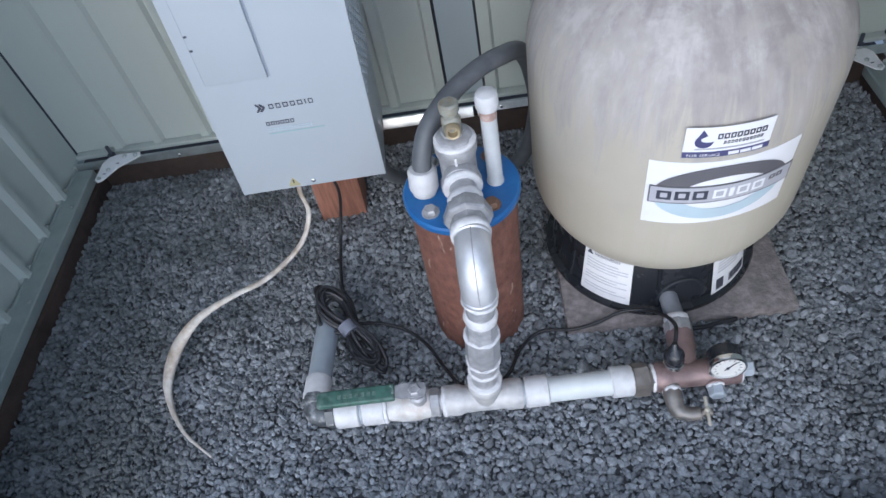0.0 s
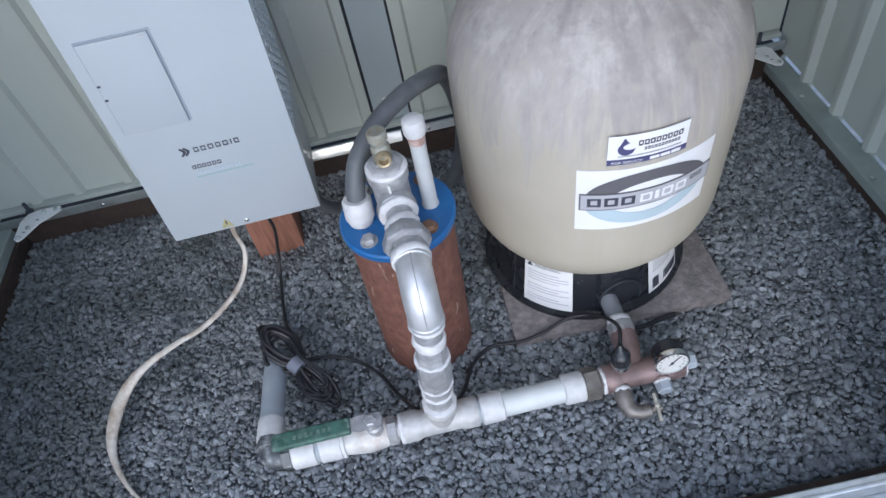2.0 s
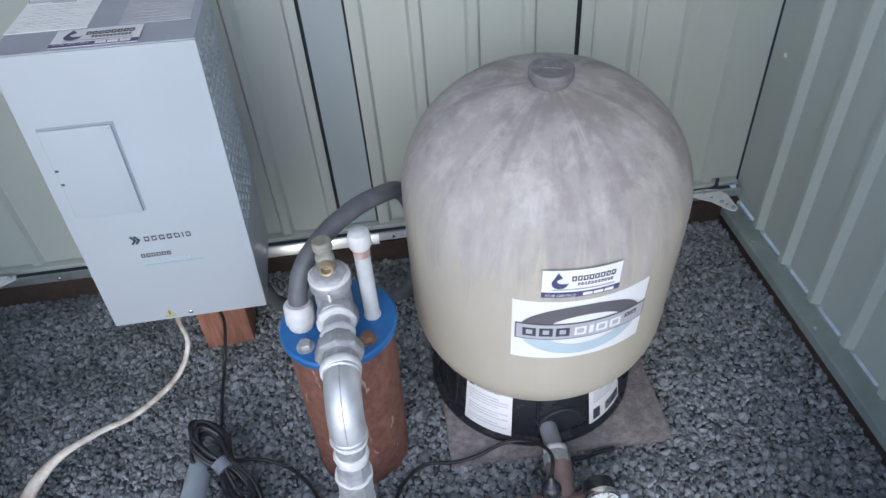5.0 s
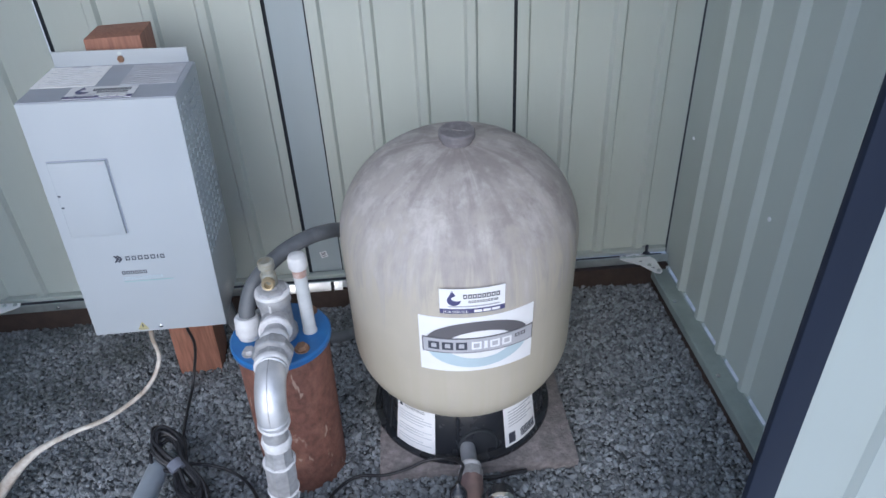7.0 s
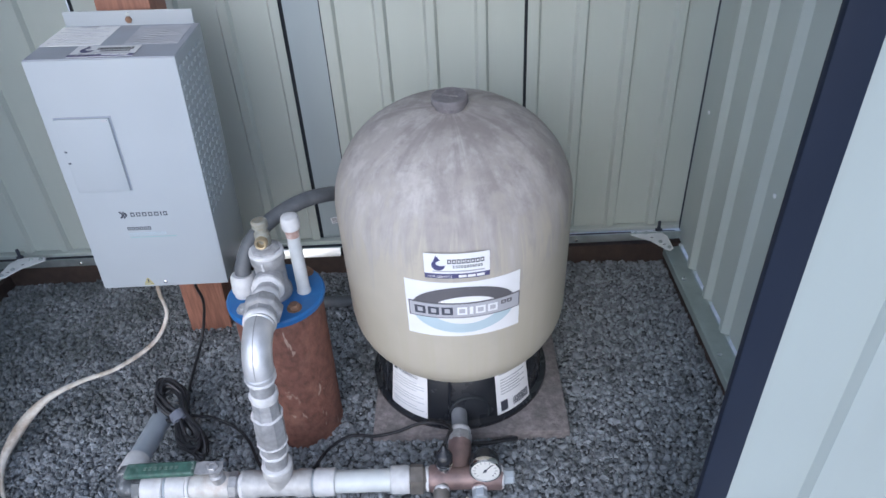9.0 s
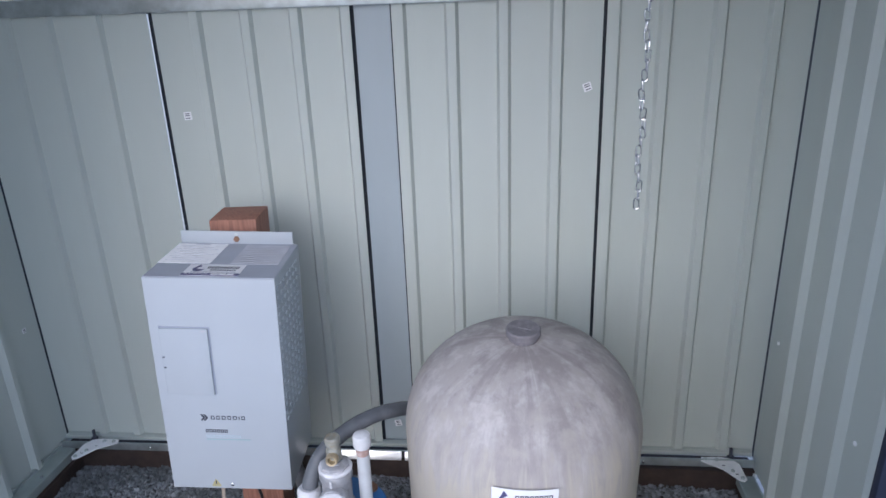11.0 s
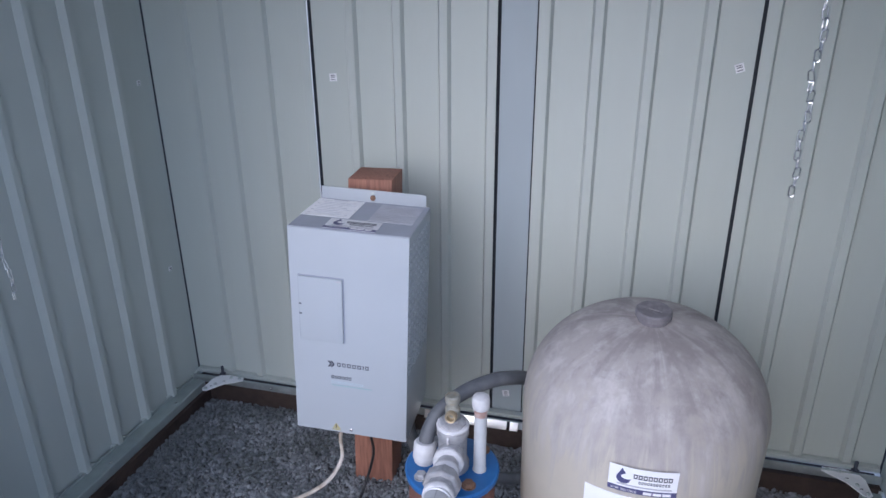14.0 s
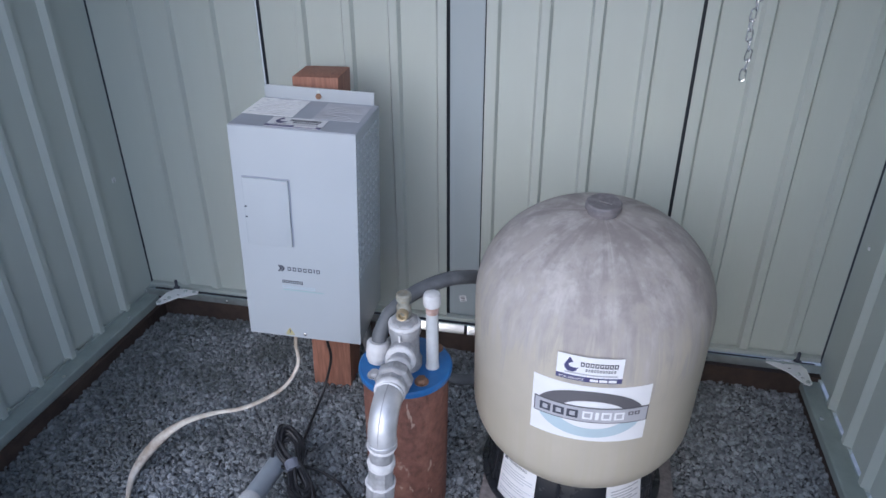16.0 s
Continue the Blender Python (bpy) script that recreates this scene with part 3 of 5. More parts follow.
# paler stretch of the same lip, its sheen painted on
part("lip_sheen", bm_box(0.053, 0.40, YB - 0.0645, YB - 0.0625, 0.090, 0.119, 0.001, m=tilt), M_GALV_BRIGHT, rail)
for x in (-1.0, -0.83, -0.20, 0.10, 0.32, 0.9):
    part("screw", bm_lathe([(0.006, 0), (0.006, 0.003), (0.003, 0.005), (0, 0.005)], 10, tilt @ frame_to((x, YB - 0.0655, 0.105), (0, -1, 0))), M_CHROME, rail)
channel("trim_left", (XL + 0.012, YF, 0), (XL + 0.012, YB - 0.07, 0), (1, 0, 0), 0.055, up=0.010, label="galvanised base rail along the side wall")
channel("trim_right", (XR - 0.012, YF, 0), (XR - 0.012, YB - 0.07, 0), (-1, 0, 0), 0.036, h=0.036, up=0.004, label="galvanised base rail along the side wall")
channel("threshold", (XL, YF - 0.07, 0), (XR, YF - 0.07, 0), (0, 1, 0), 0.045, w=0.080, material=M_GALV_BRIGHT, label="bright galvanised threshold rail of the doorway")
for y in (YF - 0.052, YF - 0.030, YF - 0.008):
    single("threshold_ridge", bm_tube([(XL, y, 0.083), (XR, y, 0.083)], 0.005, 10, flat=0.5, up=(0, 0, 1)), M_GALV_BRIGHT, (0, y, 0.083), "rounded galvanised ridge along the threshold rail", "rail", kind="structure")


def sill(name, x0, x1, y0, y1, z1):
    bm = bm_box(x0, x1, y0, y1, -0.04, z1, 0.004)
    single(name, bm, M_SILL, ((x0 + x1) / 2, (y0 + y1) / 2, -0.04), "dark damp timber sill under the base rail", "sill", kind="structure")


sill("baseboard_back", XL - 0.02, XR - 0.004, YB - 0.057, YB + 0.03, 0.083)
sill("baseboard_left", XL - 0.02, XL + 0.085, YF - 0.02, YB - 0.056, 0.054)
sill("baseboard_right", XR - 0.065, XR - 0.004, YF - 0.02, YB - 0.056, 0.035)
sill("baseboard_front", XL + 0.09, XR - 0.07, YF - 0.03, YF + 0.035, 0.044)

# rail along the top of the back wall and down the sides
tr = bm_box(XL, XR, YB - 0.035, YB - 0.004, 1.718, 1.768, 0.004)
single("trim_top_back", tr, M_GALV, (0, YB, 1.72), "blue-grey steel rail along the top of the back wall", "rail", kind="structure")
for nm, x0, x1 in (("trim_top_left", XL + 0.004, XL + 0.035), ("trim_top_right", XR - 0.035, XR - 0.004)):
    single(nm, bm_box(x0, x1, YF, YB - 0.036, 1.718, 1.768, 0.004), M_GALV, (x0, 1.2, 1.72), "blue-grey steel rail along the top of the side wall", "rail", kind="structure")

# ---------- concrete slab and pressure tank ----------
slab = bm_box(0.190, 0.757, 0.985, 1.552, -0.01, 0.030, 0.006, 2)
single("paving_slab", slab, M_CONC, (0.474, 1.27, -0.01), "square weathered concrete slab set in the gravel", "slab")

TBASE, TTOP = Vector((0.449, 1.262, 0.03)), Vector((0.453, 1.19, 0.945))
# keep the tank's own x axis along the wall
ax = (TTOP - TBASE).normalized()
tx = (Vector((1, 0, 0)) - ax * ax.x).normalized()
ty = ax.cross(tx)
TM = Matrix.Translation(TBASE) @ Matrix((tx, ty, ax)).transposed().to_4x4()
TR, H0, H1, DOME = 0.3025, 0.128, 0.913, 0.248    # shell radius, bottom and top height above the slab
tank = thing("pressure_tank", tuple(TBASE), "beige fibreglass pressure tank with dusty dome on a black base", "tank")
prof = [(0, H0)]
for i in range(1, 15):
    a = math.pi / 2 * i / 14
    prof.append((TR * math.sin(a) ** 0.93, H0 + 0.205 * (1 - math.cos(a) ** 1.05 if i < 14 else 1)))
for i in range(1, 6):
    prof.append((TR, H0 + 0.205 + (H1 - DOME - H0 - 0.205) * i / 5))
for i in range(1, 20):
    a = math.pi / 2 * i / 20
    prof.append((TR * math.cos(a) ** 0.90, H1 - DOME + DOME * math.sin(a)))
prof.append((0, H1))
shell_bm = bm_lathe(prof, 96)
me = finish(shell_bm, "shell", M_TANK, 60)
shell = new("shell", me)
shell.parent = tank
shell.matrix_local = Matrix.Translation(-TBASE) @ TM
ROOT[shell.name] = TBASE
plug = bm_lathe([(0.046, H1 - 0.012), (0.044, H1 - 0.004), (0.036, H1 - 0.002), (0.036, H1 + 0.008), (0.043, H1 + 0.012), (0.043, H1 + 0.026), (0.040, H1 + 0.029), (0.030, H1 + 0.0285), (0.016, H1 + 0.027), (0, H1 + 0.027)], 40, TM)
M_PLUG = mat("dusty_grey_plastic", (0.17, 0.16, 0.17), 0.6, 0, 0.2, 40, stain=0.6, stain_color=(0.33, 0.31, 0.32), stain_scale=26)
pl = part("plug", plug, M_PLUG, tank, "dusty grey plastic top plug")
part("plug_bar", bm_box(-0.012, 0.020, -0.002, 0.002, H1 + 0.0255, H1 + 0.0295, 0.001, m=TM @ Matrix.Rotation(radians(-20), 4, "Z")), M_PLUG, pl)

BM = Matrix.Translation((0.447, 1.268, 0.03))
BR0, BR1, BH = 0.255, 0.232, 0.185
base_bm = bm_lathe([(0.16, 0.0), (BR0 + 0.016, 0.0), (BR0 + 0.018, 0.006), (BR0 + 0.016, 0.014), (BR0, 0.020), (BR1, BH - 0.01), (BR1 - 0.008, BH), (0.16, BH)], 72, BM)
base = part("base", base_bm, M_BLACK, tank, "black plastic tank base")
for deg in (-62, -97, -117, -152, -180, -210, 30, 0, -20):
    a = radians(deg)
    d = Vector((math.cos(a), math.sin(a), 0))
    p0 = BM @ (d * (BR0 - 0.001)) + Vector((0, 0, 0.018))
    p1 = BM @ (d * (BR1 - 0.001)) + Vector((0, 0, BH - 0.008))
    part("rib", bm_rod(p0, p1, 0.006, 8, 0.001), M_BLACK, base)
hole_d = Vector((math.cos(radians(-84)), math.sin(radians(-84)), 0))
port = bm_lathe([(0.060, -0.016), (0.060, -0.003), (0.057, 0.000), (0.052, -0.003), (0.050, -0.03), (0, -0.03)], 32, frame_to(BM @ (hole_d * 0.250) + Vector((0, 0, 0.048)), hole_d))
part("port", port, M_SEAM_SHADE, base, "round port hole in the black base")


# ---------- labels ----------
def shell_place(u, v, lift):
    """u along the tank's girth in metres, v up its height, onto the shell."""
    a = -math.pi / 2 + u / TR
    r = TR + lift
    return TM @ Vector((r * math.cos(a), r * math.sin(a), v))


def base_place(u, v, lift):
    a = u
    f = v / BH
    r = BR0 + (BR1 - BR0) * f + lift
    return BM @ Vector((r * math.cos(a), r * math.sin(a), v))


def bm_patch(u0, u1, v0, v1, place, lift, nu=16, nv=2, warp=None, bm=None, thick=0.0008):
    """A thin bent rectangle."""
    own = bm is None
    b = bmesh.new() if own else bm
    w = warp or (lambda u, v: (u, v))
    g = [[[b.verts.new(place(*w(u0 + (u1 - u0) * i / nu, v0 + (v1 - v0) * j / nv), lift - k * thick)) for j in range(nv + 1)] for i in range(nu + 1)] for k in (0, 1)]
    for i in range(nu):
        for j in range(nv):
            b.faces.new((g[0][i][j], g[0][i + 1][j], g[0][i + 1][j + 1], g[0][i][j + 1]))
    for i in range(nu):
        for j in (0, nv):
            b.faces.new((g[0][i][j], g[0][i + 1][j], g[1][i + 1][j], g[1][i][j]))
    for j in range(nv):
        for i in (0, nu):
            b.faces.new((g[0][i][j], g[0][i][j + 1], g[1][i][j + 1], g[1][i][j]))
    return b


def bm_ring(cu, cv, ro, ri, a0, a1, place, lift, n=28, offs=(0, 0), warp=None, bm=None):
    """An elliptical band; ro and ri are (half width, half height)."""
    b = bm or bmesh.new()
    w = warp or (lambda u, v: (u, v))
    prev = None
    for i in range(n + 1):
        a = radians(a0 + (a1 - a0) * i / n)
        o = b.verts.new(place(*w(cu + ro[0] * math.cos(a), cv + ro[1] * math.sin(a)), lift))
        q = b.verts.new(place(*w(cu + offs[0] + ri[0] * math.cos(a), cv + offs[1] + ri[1] * math.sin(a)), lift))
        if prev:
            b.faces.new((prev[0], o, q, prev[1]))
        prev = (o, q)
    return b


def blocks(name, u0, v0, n, w, h, gap, place, lift, material, parent, widths=None, stroke=0.26):
    """A row of letter-sized plain blocks, each an open frame (stroke 0: solid)."""
    u = u0
    for i in range(n):
        ww = w * (widths[i % len(widths)] if widths else 1)
        b = bmesh.new()
        if stroke and ww > w * 0.5:
            k, kv = ww * stroke, h * 0.2
            bm_patch(u, u + k, v0, v0 + h, place, lift, 1, 1, None, b)
            bm_patch(u + ww - k, u + ww, v0, v0 + h, place, lift, 1, 1, None, b)
            bm_patch(u + k, u + ww - k, v0 + h - kv, v0 + h, place, lift, 1, 1, None, b)
            bm_patch(u + k, u + ww - k, v0, v0 + kv, place, lift, 1, 1, None, b)
        else:
            bm_patch(u, u + ww, v0, v0 + h, place, lift, 2, 1, None, b)
        part(name, b, material, parent)
        u += ww + gap


def brand_sheet():
    """The large emblem sticker: an oval band behind a grey plate of plain blocks."""
    u0, u1, v0, v1 = -0.122, 0.154, 0.457, 0.632
    s = part("emblem_sticker", bm_patch(u0, u1, v0, v1, shell_place, 0.0016, 24, 4), M_PAPER, tank, "white sticker with an oval emblem and a grey plate")
    cu, cv = (u0 + u1) / 2, (v0 + v1) / 2
    part("emblem_arc", bm_ring(cu, cv + 0.004, (0.124, 0.070), (0.080, 0.044), 3, 177, shell_place, 0.0030, 40, (0.006, -0.004)), M_CHAR, s, "charcoal upper arc")
    part("emblem_arc", bm_ring(cu, cv - 0.006, (0.122, 0.068), (0.080, 0.044), -177, -3, shell_place, 0.0030, 40, (0.004, 0.005)), M_INKPALE, s, "pale blue lower arc")
    part("emblem_plate", bm_patch(u0 + 0.010, u1 - 0.004, cv - 0.021, cv + 0.021, shell_place, 0.0042, 24, 1), M_INKGREY, s, "grey plate")
    part("emblem_plate_rim", bm_patch(u0 + 0.007, u1 - 0.001, cv - 0.024, cv + 0.024, shell_place, 0.0037, 24, 1), M_CHAR, s)
    blocks("emblem_block", u0 + 0.022, cv - 0.012, 3, 0.026, 0.024, 0.006, shell_place, 0.0052, M_INK, s)
    blocks("emblem_block", u0 + 0.122, cv - 0.012, 4, 0.023, 0.024, 0.006, shell_place, 0.0052, M_PAPER, s, (1, 0.35, 1, 1), 0.2)
    blocks("emblem_block", u0 + 0.226, cv + 0.002, 2, 0.012, 0.011, 0.003, shell_place, 0.0052, M_CHAR, s)


brand_sheet()


def text_mesh(body, size, place, u, v, lift, k=1.0):
    """Lettering laid on a surface; k turns metres into the surface's own u."""
    cu = bpy.data.curves.new("lettering", "FONT")
    cu.body, cu.size, cu.resolution_u = body, size, 2
    tmp = bpy.data.objects.new("tmp_text", cu)
    scene.collection.objects.link(tmp)
    me = bpy.data.meshes.new_from_object(tmp)
    bpy.data.objects.remove(tmp)
    b = bmesh.new()
    b.from_mesh(me)
    bpy.data.meshes.remove(me)
    for vv in b.verts:
        vv.co = place(u + vv.co.x * k, v + vv.co.y, lift)
    return b


def service_sheet(place, u0, u1, v0, v1, parent, lift=0.0016, seg=14):
    """The installer's small sticker: drop emblem, blocks for the name, a navy foot."""
    w, h = u1 - u0, v1 - v0
    s = part("service_sticker", bm_patch(u0, u1, v0, v1, place, lift, seg, 2), M_PAPER, parent, "white installer sticker with a navy foot")
    part("sticker_foot", bm_patch(u0, u1, v0, v0 + h * 0.19, place, lift + 0.001, seg, 1), M_INKBLUE, s, "navy foot strip")
    part("foot_words", text_mesh("FOR SERVICE", h * 0.135, place, u0 + w * 0.05, v0 + h * 0.045, lift + 0.002), M_PAPER, s, "small white printed words")
    blocks("foot_block", u0 + w * 0.52, v0 + h * 0.045, 3, w * 0.12, h * 0.10, w * 0.018, place, lift + 0.002, M_PAPER, s, None, 0)
    cu, cv = u0 + w * 0.20, v0 + h * 0.60
    b = bm_ring(cu + w * 0.02, cv - h * 0.05, (w * 0.105, h * 0.22), (w * 0.085, h * 0.10), 120, 320, place, lift + 0.001, 18, (w * 0.045, h * 0.07))
    k = [b.verts.new(place(cu + w * a, cv + h * c, lift + 0.001)) for a, c in ((-0.01, 0.34), (0.05, 0.14), (0.0, 0.10), (-0.06, 0.10))]
    b.faces.new(k)
    part("drop_emblem", b, M_INKBLUE, s)
    blocks("name_block", u0 + w * 0.36, v0 + h * 0.61, 8, w * 0.056, h * 0.17, w * 0.015, place, lift + 0.001, M_INK, s)
    blocks("name_block", u0 + w * 0.44, v0 + h * 0.43, 11, w * 0.027, h * 0.095, w * 0.015, place, lift + 0.001, M_INK, s)
    part("small_print", bm_patch(u0 + w * 0.13, u0 + w * 0.92, v0 + h * 0.27, v0 + h * 0.31, place, lift + 0.001, seg, 1), M_INKGREY, s)
    return s


service_sheet(shell_place, -0.070, 0.077, 0.646, 0.717, tank)


def base_labels():
    a0, a1 = radians(-142), radians(-112)
    s = part("warning_label", bm_patch(a0, a1, 0.012, 0.180, base_place, 0.0075, 8, 3), M_PAPER, tank, "white warning label on the black base")
    part("lettering", text_mesh("WARNING", 0.0135, base_place, a0 + 0.120, 0.152, 0.0086, 1 / 0.236), M_INK, s, "printed word")
    b = bmesh.new()
    k = [b.verts.new(base_place(a0 + x, z, 0.0086)) for x, z in ((0.03, 0.150), (0.10, 0.150), (0.065, 0.166))]
    b.faces.new(k)
    part("warning_triangle", b, M_INK, s)
    lines = bmesh.new()
    for i in range(11):
        if i in (4, 8):
            continue
        bm_patch(a0 + 0.04, a1 - 0.04 - 0.10 * ((i * 7) % 3 == 0), 0.134 - i * 0.0095, 0.1365 - i * 0.0095, base_place, 0.0084, 6, 1, None, lines)
    part("small_print", lines, M_PAPER_FADED, s)
    a0, a1 = radians(-66), radians(-38)
    s = part("model_label", bm_patch(a0, a1, 0.012, 0.180, base_place, 0.0075, 8, 3), M_PAPER, tank, "white model label with a bar code on the black base")
    lines = bmesh.new()
    bm_patch(a0 + 0.05, a0 + 0.28, 0.158, 0.166, base_place, 0.0084, 4, 1, None, lines)
    for i in range(6):
        bm_patch(a0 + 0.06, a1 - 0.06 - 0.09 * (i % 2), 0.138 - i * 0.010, 0.141 - i * 0.010, base_place, 0.0084, 6, 1, None, lines)
    part("small_print", lines, M_INKGREY, s)
    bars = bmesh.new()
    rnd = random.Random(4)
    u = a0 + 0.22
    while u < a1 - 0.04:
        w = rnd.choice((0.004, 0.007, 0.011))
        bm_patch(u, u + w, 0.030, 0.060, base_place, 0.0084, 1, 1, None, bars)
        u += w + rnd.choice((0.005, 0.008))
    bm_patch(a0 + 0.05, a0 + 0.14, 0.028, 0.064, base_place, 0.0084, 2, 1, None, bars)
    part("bar_code", bars, M_INK, s)


base_labels()

# ---------- well casing ----------
CB, CT = Vector((-0.030, 1.090, -0.03)), Vector((-0.017, 1.070, 0.482))
well = thing("well_casing", tuple(CB), "rusty steel well casing with a blue bolted cap", "well casing")
part("pipe", bm_lathe([(0, 0), (0.116, 0), (0.116, 0.50), (0.113, 0.514), (0, 0.514)], 64, frame_to(CB, CT - CB)), M_RUST, well, "rust-brown steel pipe")
cap = part("cap", bm_lathe([(0, 0), (0.119, 0), (0.125, 0.003), (0.126, 0.016), (0.122, 0.020), (0, 0.021)], 64, Matrix.Translation((-0.017, 1.070, 0.482))), M_BLUE, well, "blue enamelled sanitary well cap")
for x, y in ((-0.083, 1.003), (0.044, 1.003), (-0.08, 1.15), (0.05, 1.15)):
    b = bm_lathe([(0.015, 0), (0.015, 0.010), (0.012, 0.013), (0, 0.013)], 6, Matrix.Translation((x, y, 0.503)), twist=0.2)
    bm_lathe([(0, 0), (0.019, 0), (0.019, 0.003), (0, 0.003)], 20, Matrix.Translation((x, y, 0.5015)), b)
    part("bolt", b, M_RUST_BOLT if x > 0 else M_FIT, cap, "hexagonal cap bolt", smooth=30)
stub = part("vent_pipe", bm_lathe([(0.0185, 0), (0.0185, 0.003), (0.0165, 0.007), (0.016, 0.205), (0, 0.205)], 24, frame_to((0.057, 1.072, 0.502), (0.002, -0.004, 0.2))), mat("dusty_vent_pipe", (0.50, 0.52, 0.53), 0.45, 0, 0.1, 30, stain=0.5, stain_color=(0.40, 0.40, 0.41), stain_scale=30), well, "pale dusty plastic vent pipe")
part("vent_cap", bm_lathe([(0.016, 0), (0.021, 0.001), (0.0225, 0.005), (0.0225, 0.027), (0.020, 0.035), (0.012, 0.039), (0, 0.040)], 28, frame_to((0.059, 1.068, 0.698), (0.002, -0.004, 0.2))), M_PVC, stub, "white plastic vent cap")
part("dirt_ring", bm_lathe([(0.0163, 0), (0.0168, 0.002), (0.0168, 0.018), (0.0163, 0.020)], 28, frame_to((0.0588, 1.0685, 0.676), (0.002, -0.004, 0.2))), mat("brown_pvc_primer", (0.40, 0.27, 0.23), 0.5, 0, 0.2, 60, stain=0.6, stain_color=(0.55, 0.52, 0.5), stain_scale=60), stub, "brownish primer ring")
part("collar", bm_lathe([(0.025, 0), (0.027, 0.006), (0.027, 0.012), (0.031, 0.016), (0.031, 0.056), (0.026, 0.063), (0, 0.063)], 32, frame_to((-0.094, 1.064, 0.502), (0.006, 0.012, 0.1))), M_PVC, well, "white plastic conduit collar")

cond = [(-0.090, 1.072, 0.55), (-0.086, 1.082, 0.585), (-0.064, 1.115, 0.632), (-0.015, 1.165, 0.665), (0.045, 1.215, 0.680), (0.098, 1.265, 0.671), (0.145, 1.33, 0.63), (0.172, 1.40, 0.51), (0.18, 1.47, 0.34), (0.14, 1.53, 0.14), (0.06, 1.58, 0.05), (-0.06, 1.61, 0.028), (-0.20, 1.60, 0.04), (-0.262, 1.50, 0.18), (-0.268, 1.42, 0.425)]
flex = thing("flexible_conduit", (0.0, 1.3, 0.03), "grey flexible conduit arching from the well cap to the controller", "conduit")
part("hose", bm_tube(spline(cond, 8), 0.0202, 18), M_CONDUIT, flex)
part("end_fitting", bm_lathe([(0.0205, 0), (0.026, 0.002), (0.027, 0.006), (0.027, 0.020), (0.024, 0.024), (0, 0.024)], 8, frame_to((-0.268, 1.42, 0.404), (0, 0, 1))), M_PVC_GREY, flex, "grey plastic conduit nut", 30)

# ---------- pump controller on its post ----------
BX0, BX1, BY0, BY1, BZ0, BZ1 = -0.541, -0.198, 1.199, 1.460, 0.437, 1.089
post = bm_box(-0.506, -0.366, 1.505, 1.645, -0.04, 1.138, 0.004, m=Matrix.Translation((-0.436, 1.575, 0)) @ Matrix.Rotation(radians(5), 4, "Z") @ Matrix.Translation((0.436, -1.575, 0)))
for v in post.verts:
    v.co.x += 0.034 * max(0, v.co.z) / 1.147
    v.co.y += 0.020 * max(0, v.co.z) / 1.147
single("timber_post", post, M_WOOD, (-0.436, 1.58, -0.04), "red-stained square timber post behind the controller", "post")
ctrl = thing("pump_controller", (BX0, BY0, BZ0), "pale grey metal pump drive cabinet mounted on a timber post", "controller")
ctrl.rotation_mode = "YXZ"
ctrl.rotation_euler = (radians(-0.28), radians(2.34), radians(3.98))   # hung a little askew
body = bm_box(BX0, BX1, BY0, BY1, BZ0, BZ1, 0.0025)
bd = part("body", body, M_BOX, ctrl)
top = bm_box(BX0 + 0.002, BX1 - 0.002, BY0 + 0.004, BY1, BZ1 - 0.001, BZ1 + 0.0018)
part("top", top, M_BOXTOP, bd, "dusty grey top plate")
fl = part("mounting_flange", bm_box(BX0 + 0.003, BX1 - 0.015, BY1 - 0.002, BY1 + 0.003, BZ1 - 0.02, BZ1 + 0.039, 0.001), M_BOX, ctrl)
part("mounting_flange", bm_box(BX0 + 0.11, BX0 + 0.22, BY1 - 0.001, BY1 + 0.040, BZ0 + 0.02, BZ0 + 0.10, 0.002), M_BOX, ctrl)
part("screw", bm_lathe([(0.009, 0), (0.009, 0.004), (0.005, 0.006), (0, 0.006)], 6, frame_to((BX0 + 0.165, BY1 - 0.002, BZ1 + 0.016), (0, -1, 0))), M_RUST_BOLT, fl, "rusty mounting screw")
part("screw", bm_lathe([(0.005, 0), (0.005, 0.002), (0, 0.003)], 12, frame_to((BX0 + 0.165, BY1 - 0.002, BZ1 + 0.030), (0, -1, 0))), M_GALV, fl)


def front_place(u, v, lift):
    return Vector((BX0 + u, BY0 - lift, BZ0 + v))


def top_place(u, v, lift):
    return Vector((BX0 + u, BY0 + v, BZ1 + 0.0018 + lift))


# thin rim painted blue-grey as the shadow line round the hatch
M_HATCHGAP = mat("hatch_gap_shade", (0.27, 0.30, 0.36), 0.5, 0, 0.05)
rim = bmesh.new()
for x0, x1, z0, z1 in ((0.025, 0.160, 0.511, 0.5145), (0.1555, 0.160, 0.311, 0.511), (0.027, 0.1555, 0.3095, 0.312), (0.025, 0.0275, 0.311, 0.511)):
    bm_box(BX0 + x0, BX0 + x1, BY0 - 0.0012, BY0 + 0.004, BZ0 + z0, BZ0 + z1, bm=rim)
part("hatch_shadow_gap", rim, M_HATCHGAP, ctrl, "gap round the hatch, its shade painted blue-grey")
hatch = part("hatch", bm_box(BX0 + 0.0275, BX0 + 0.1555, BY0 - 0.007, BY0 + 0.002, BZ0 + 0.312, BZ0 + 0.511, 0.0025), M_BOX, ctrl, "small rectangular access hatch")
for z in (0.394, 0.425):
    part("latch", bm_box(BX0 + 0.0285, BX0 + 0.0345, BY0 - 0.0088, BY0 - 0.006, BZ0 + z, BZ0 + z + 0.0035), M_INK, hatch, "small dark latch slot")
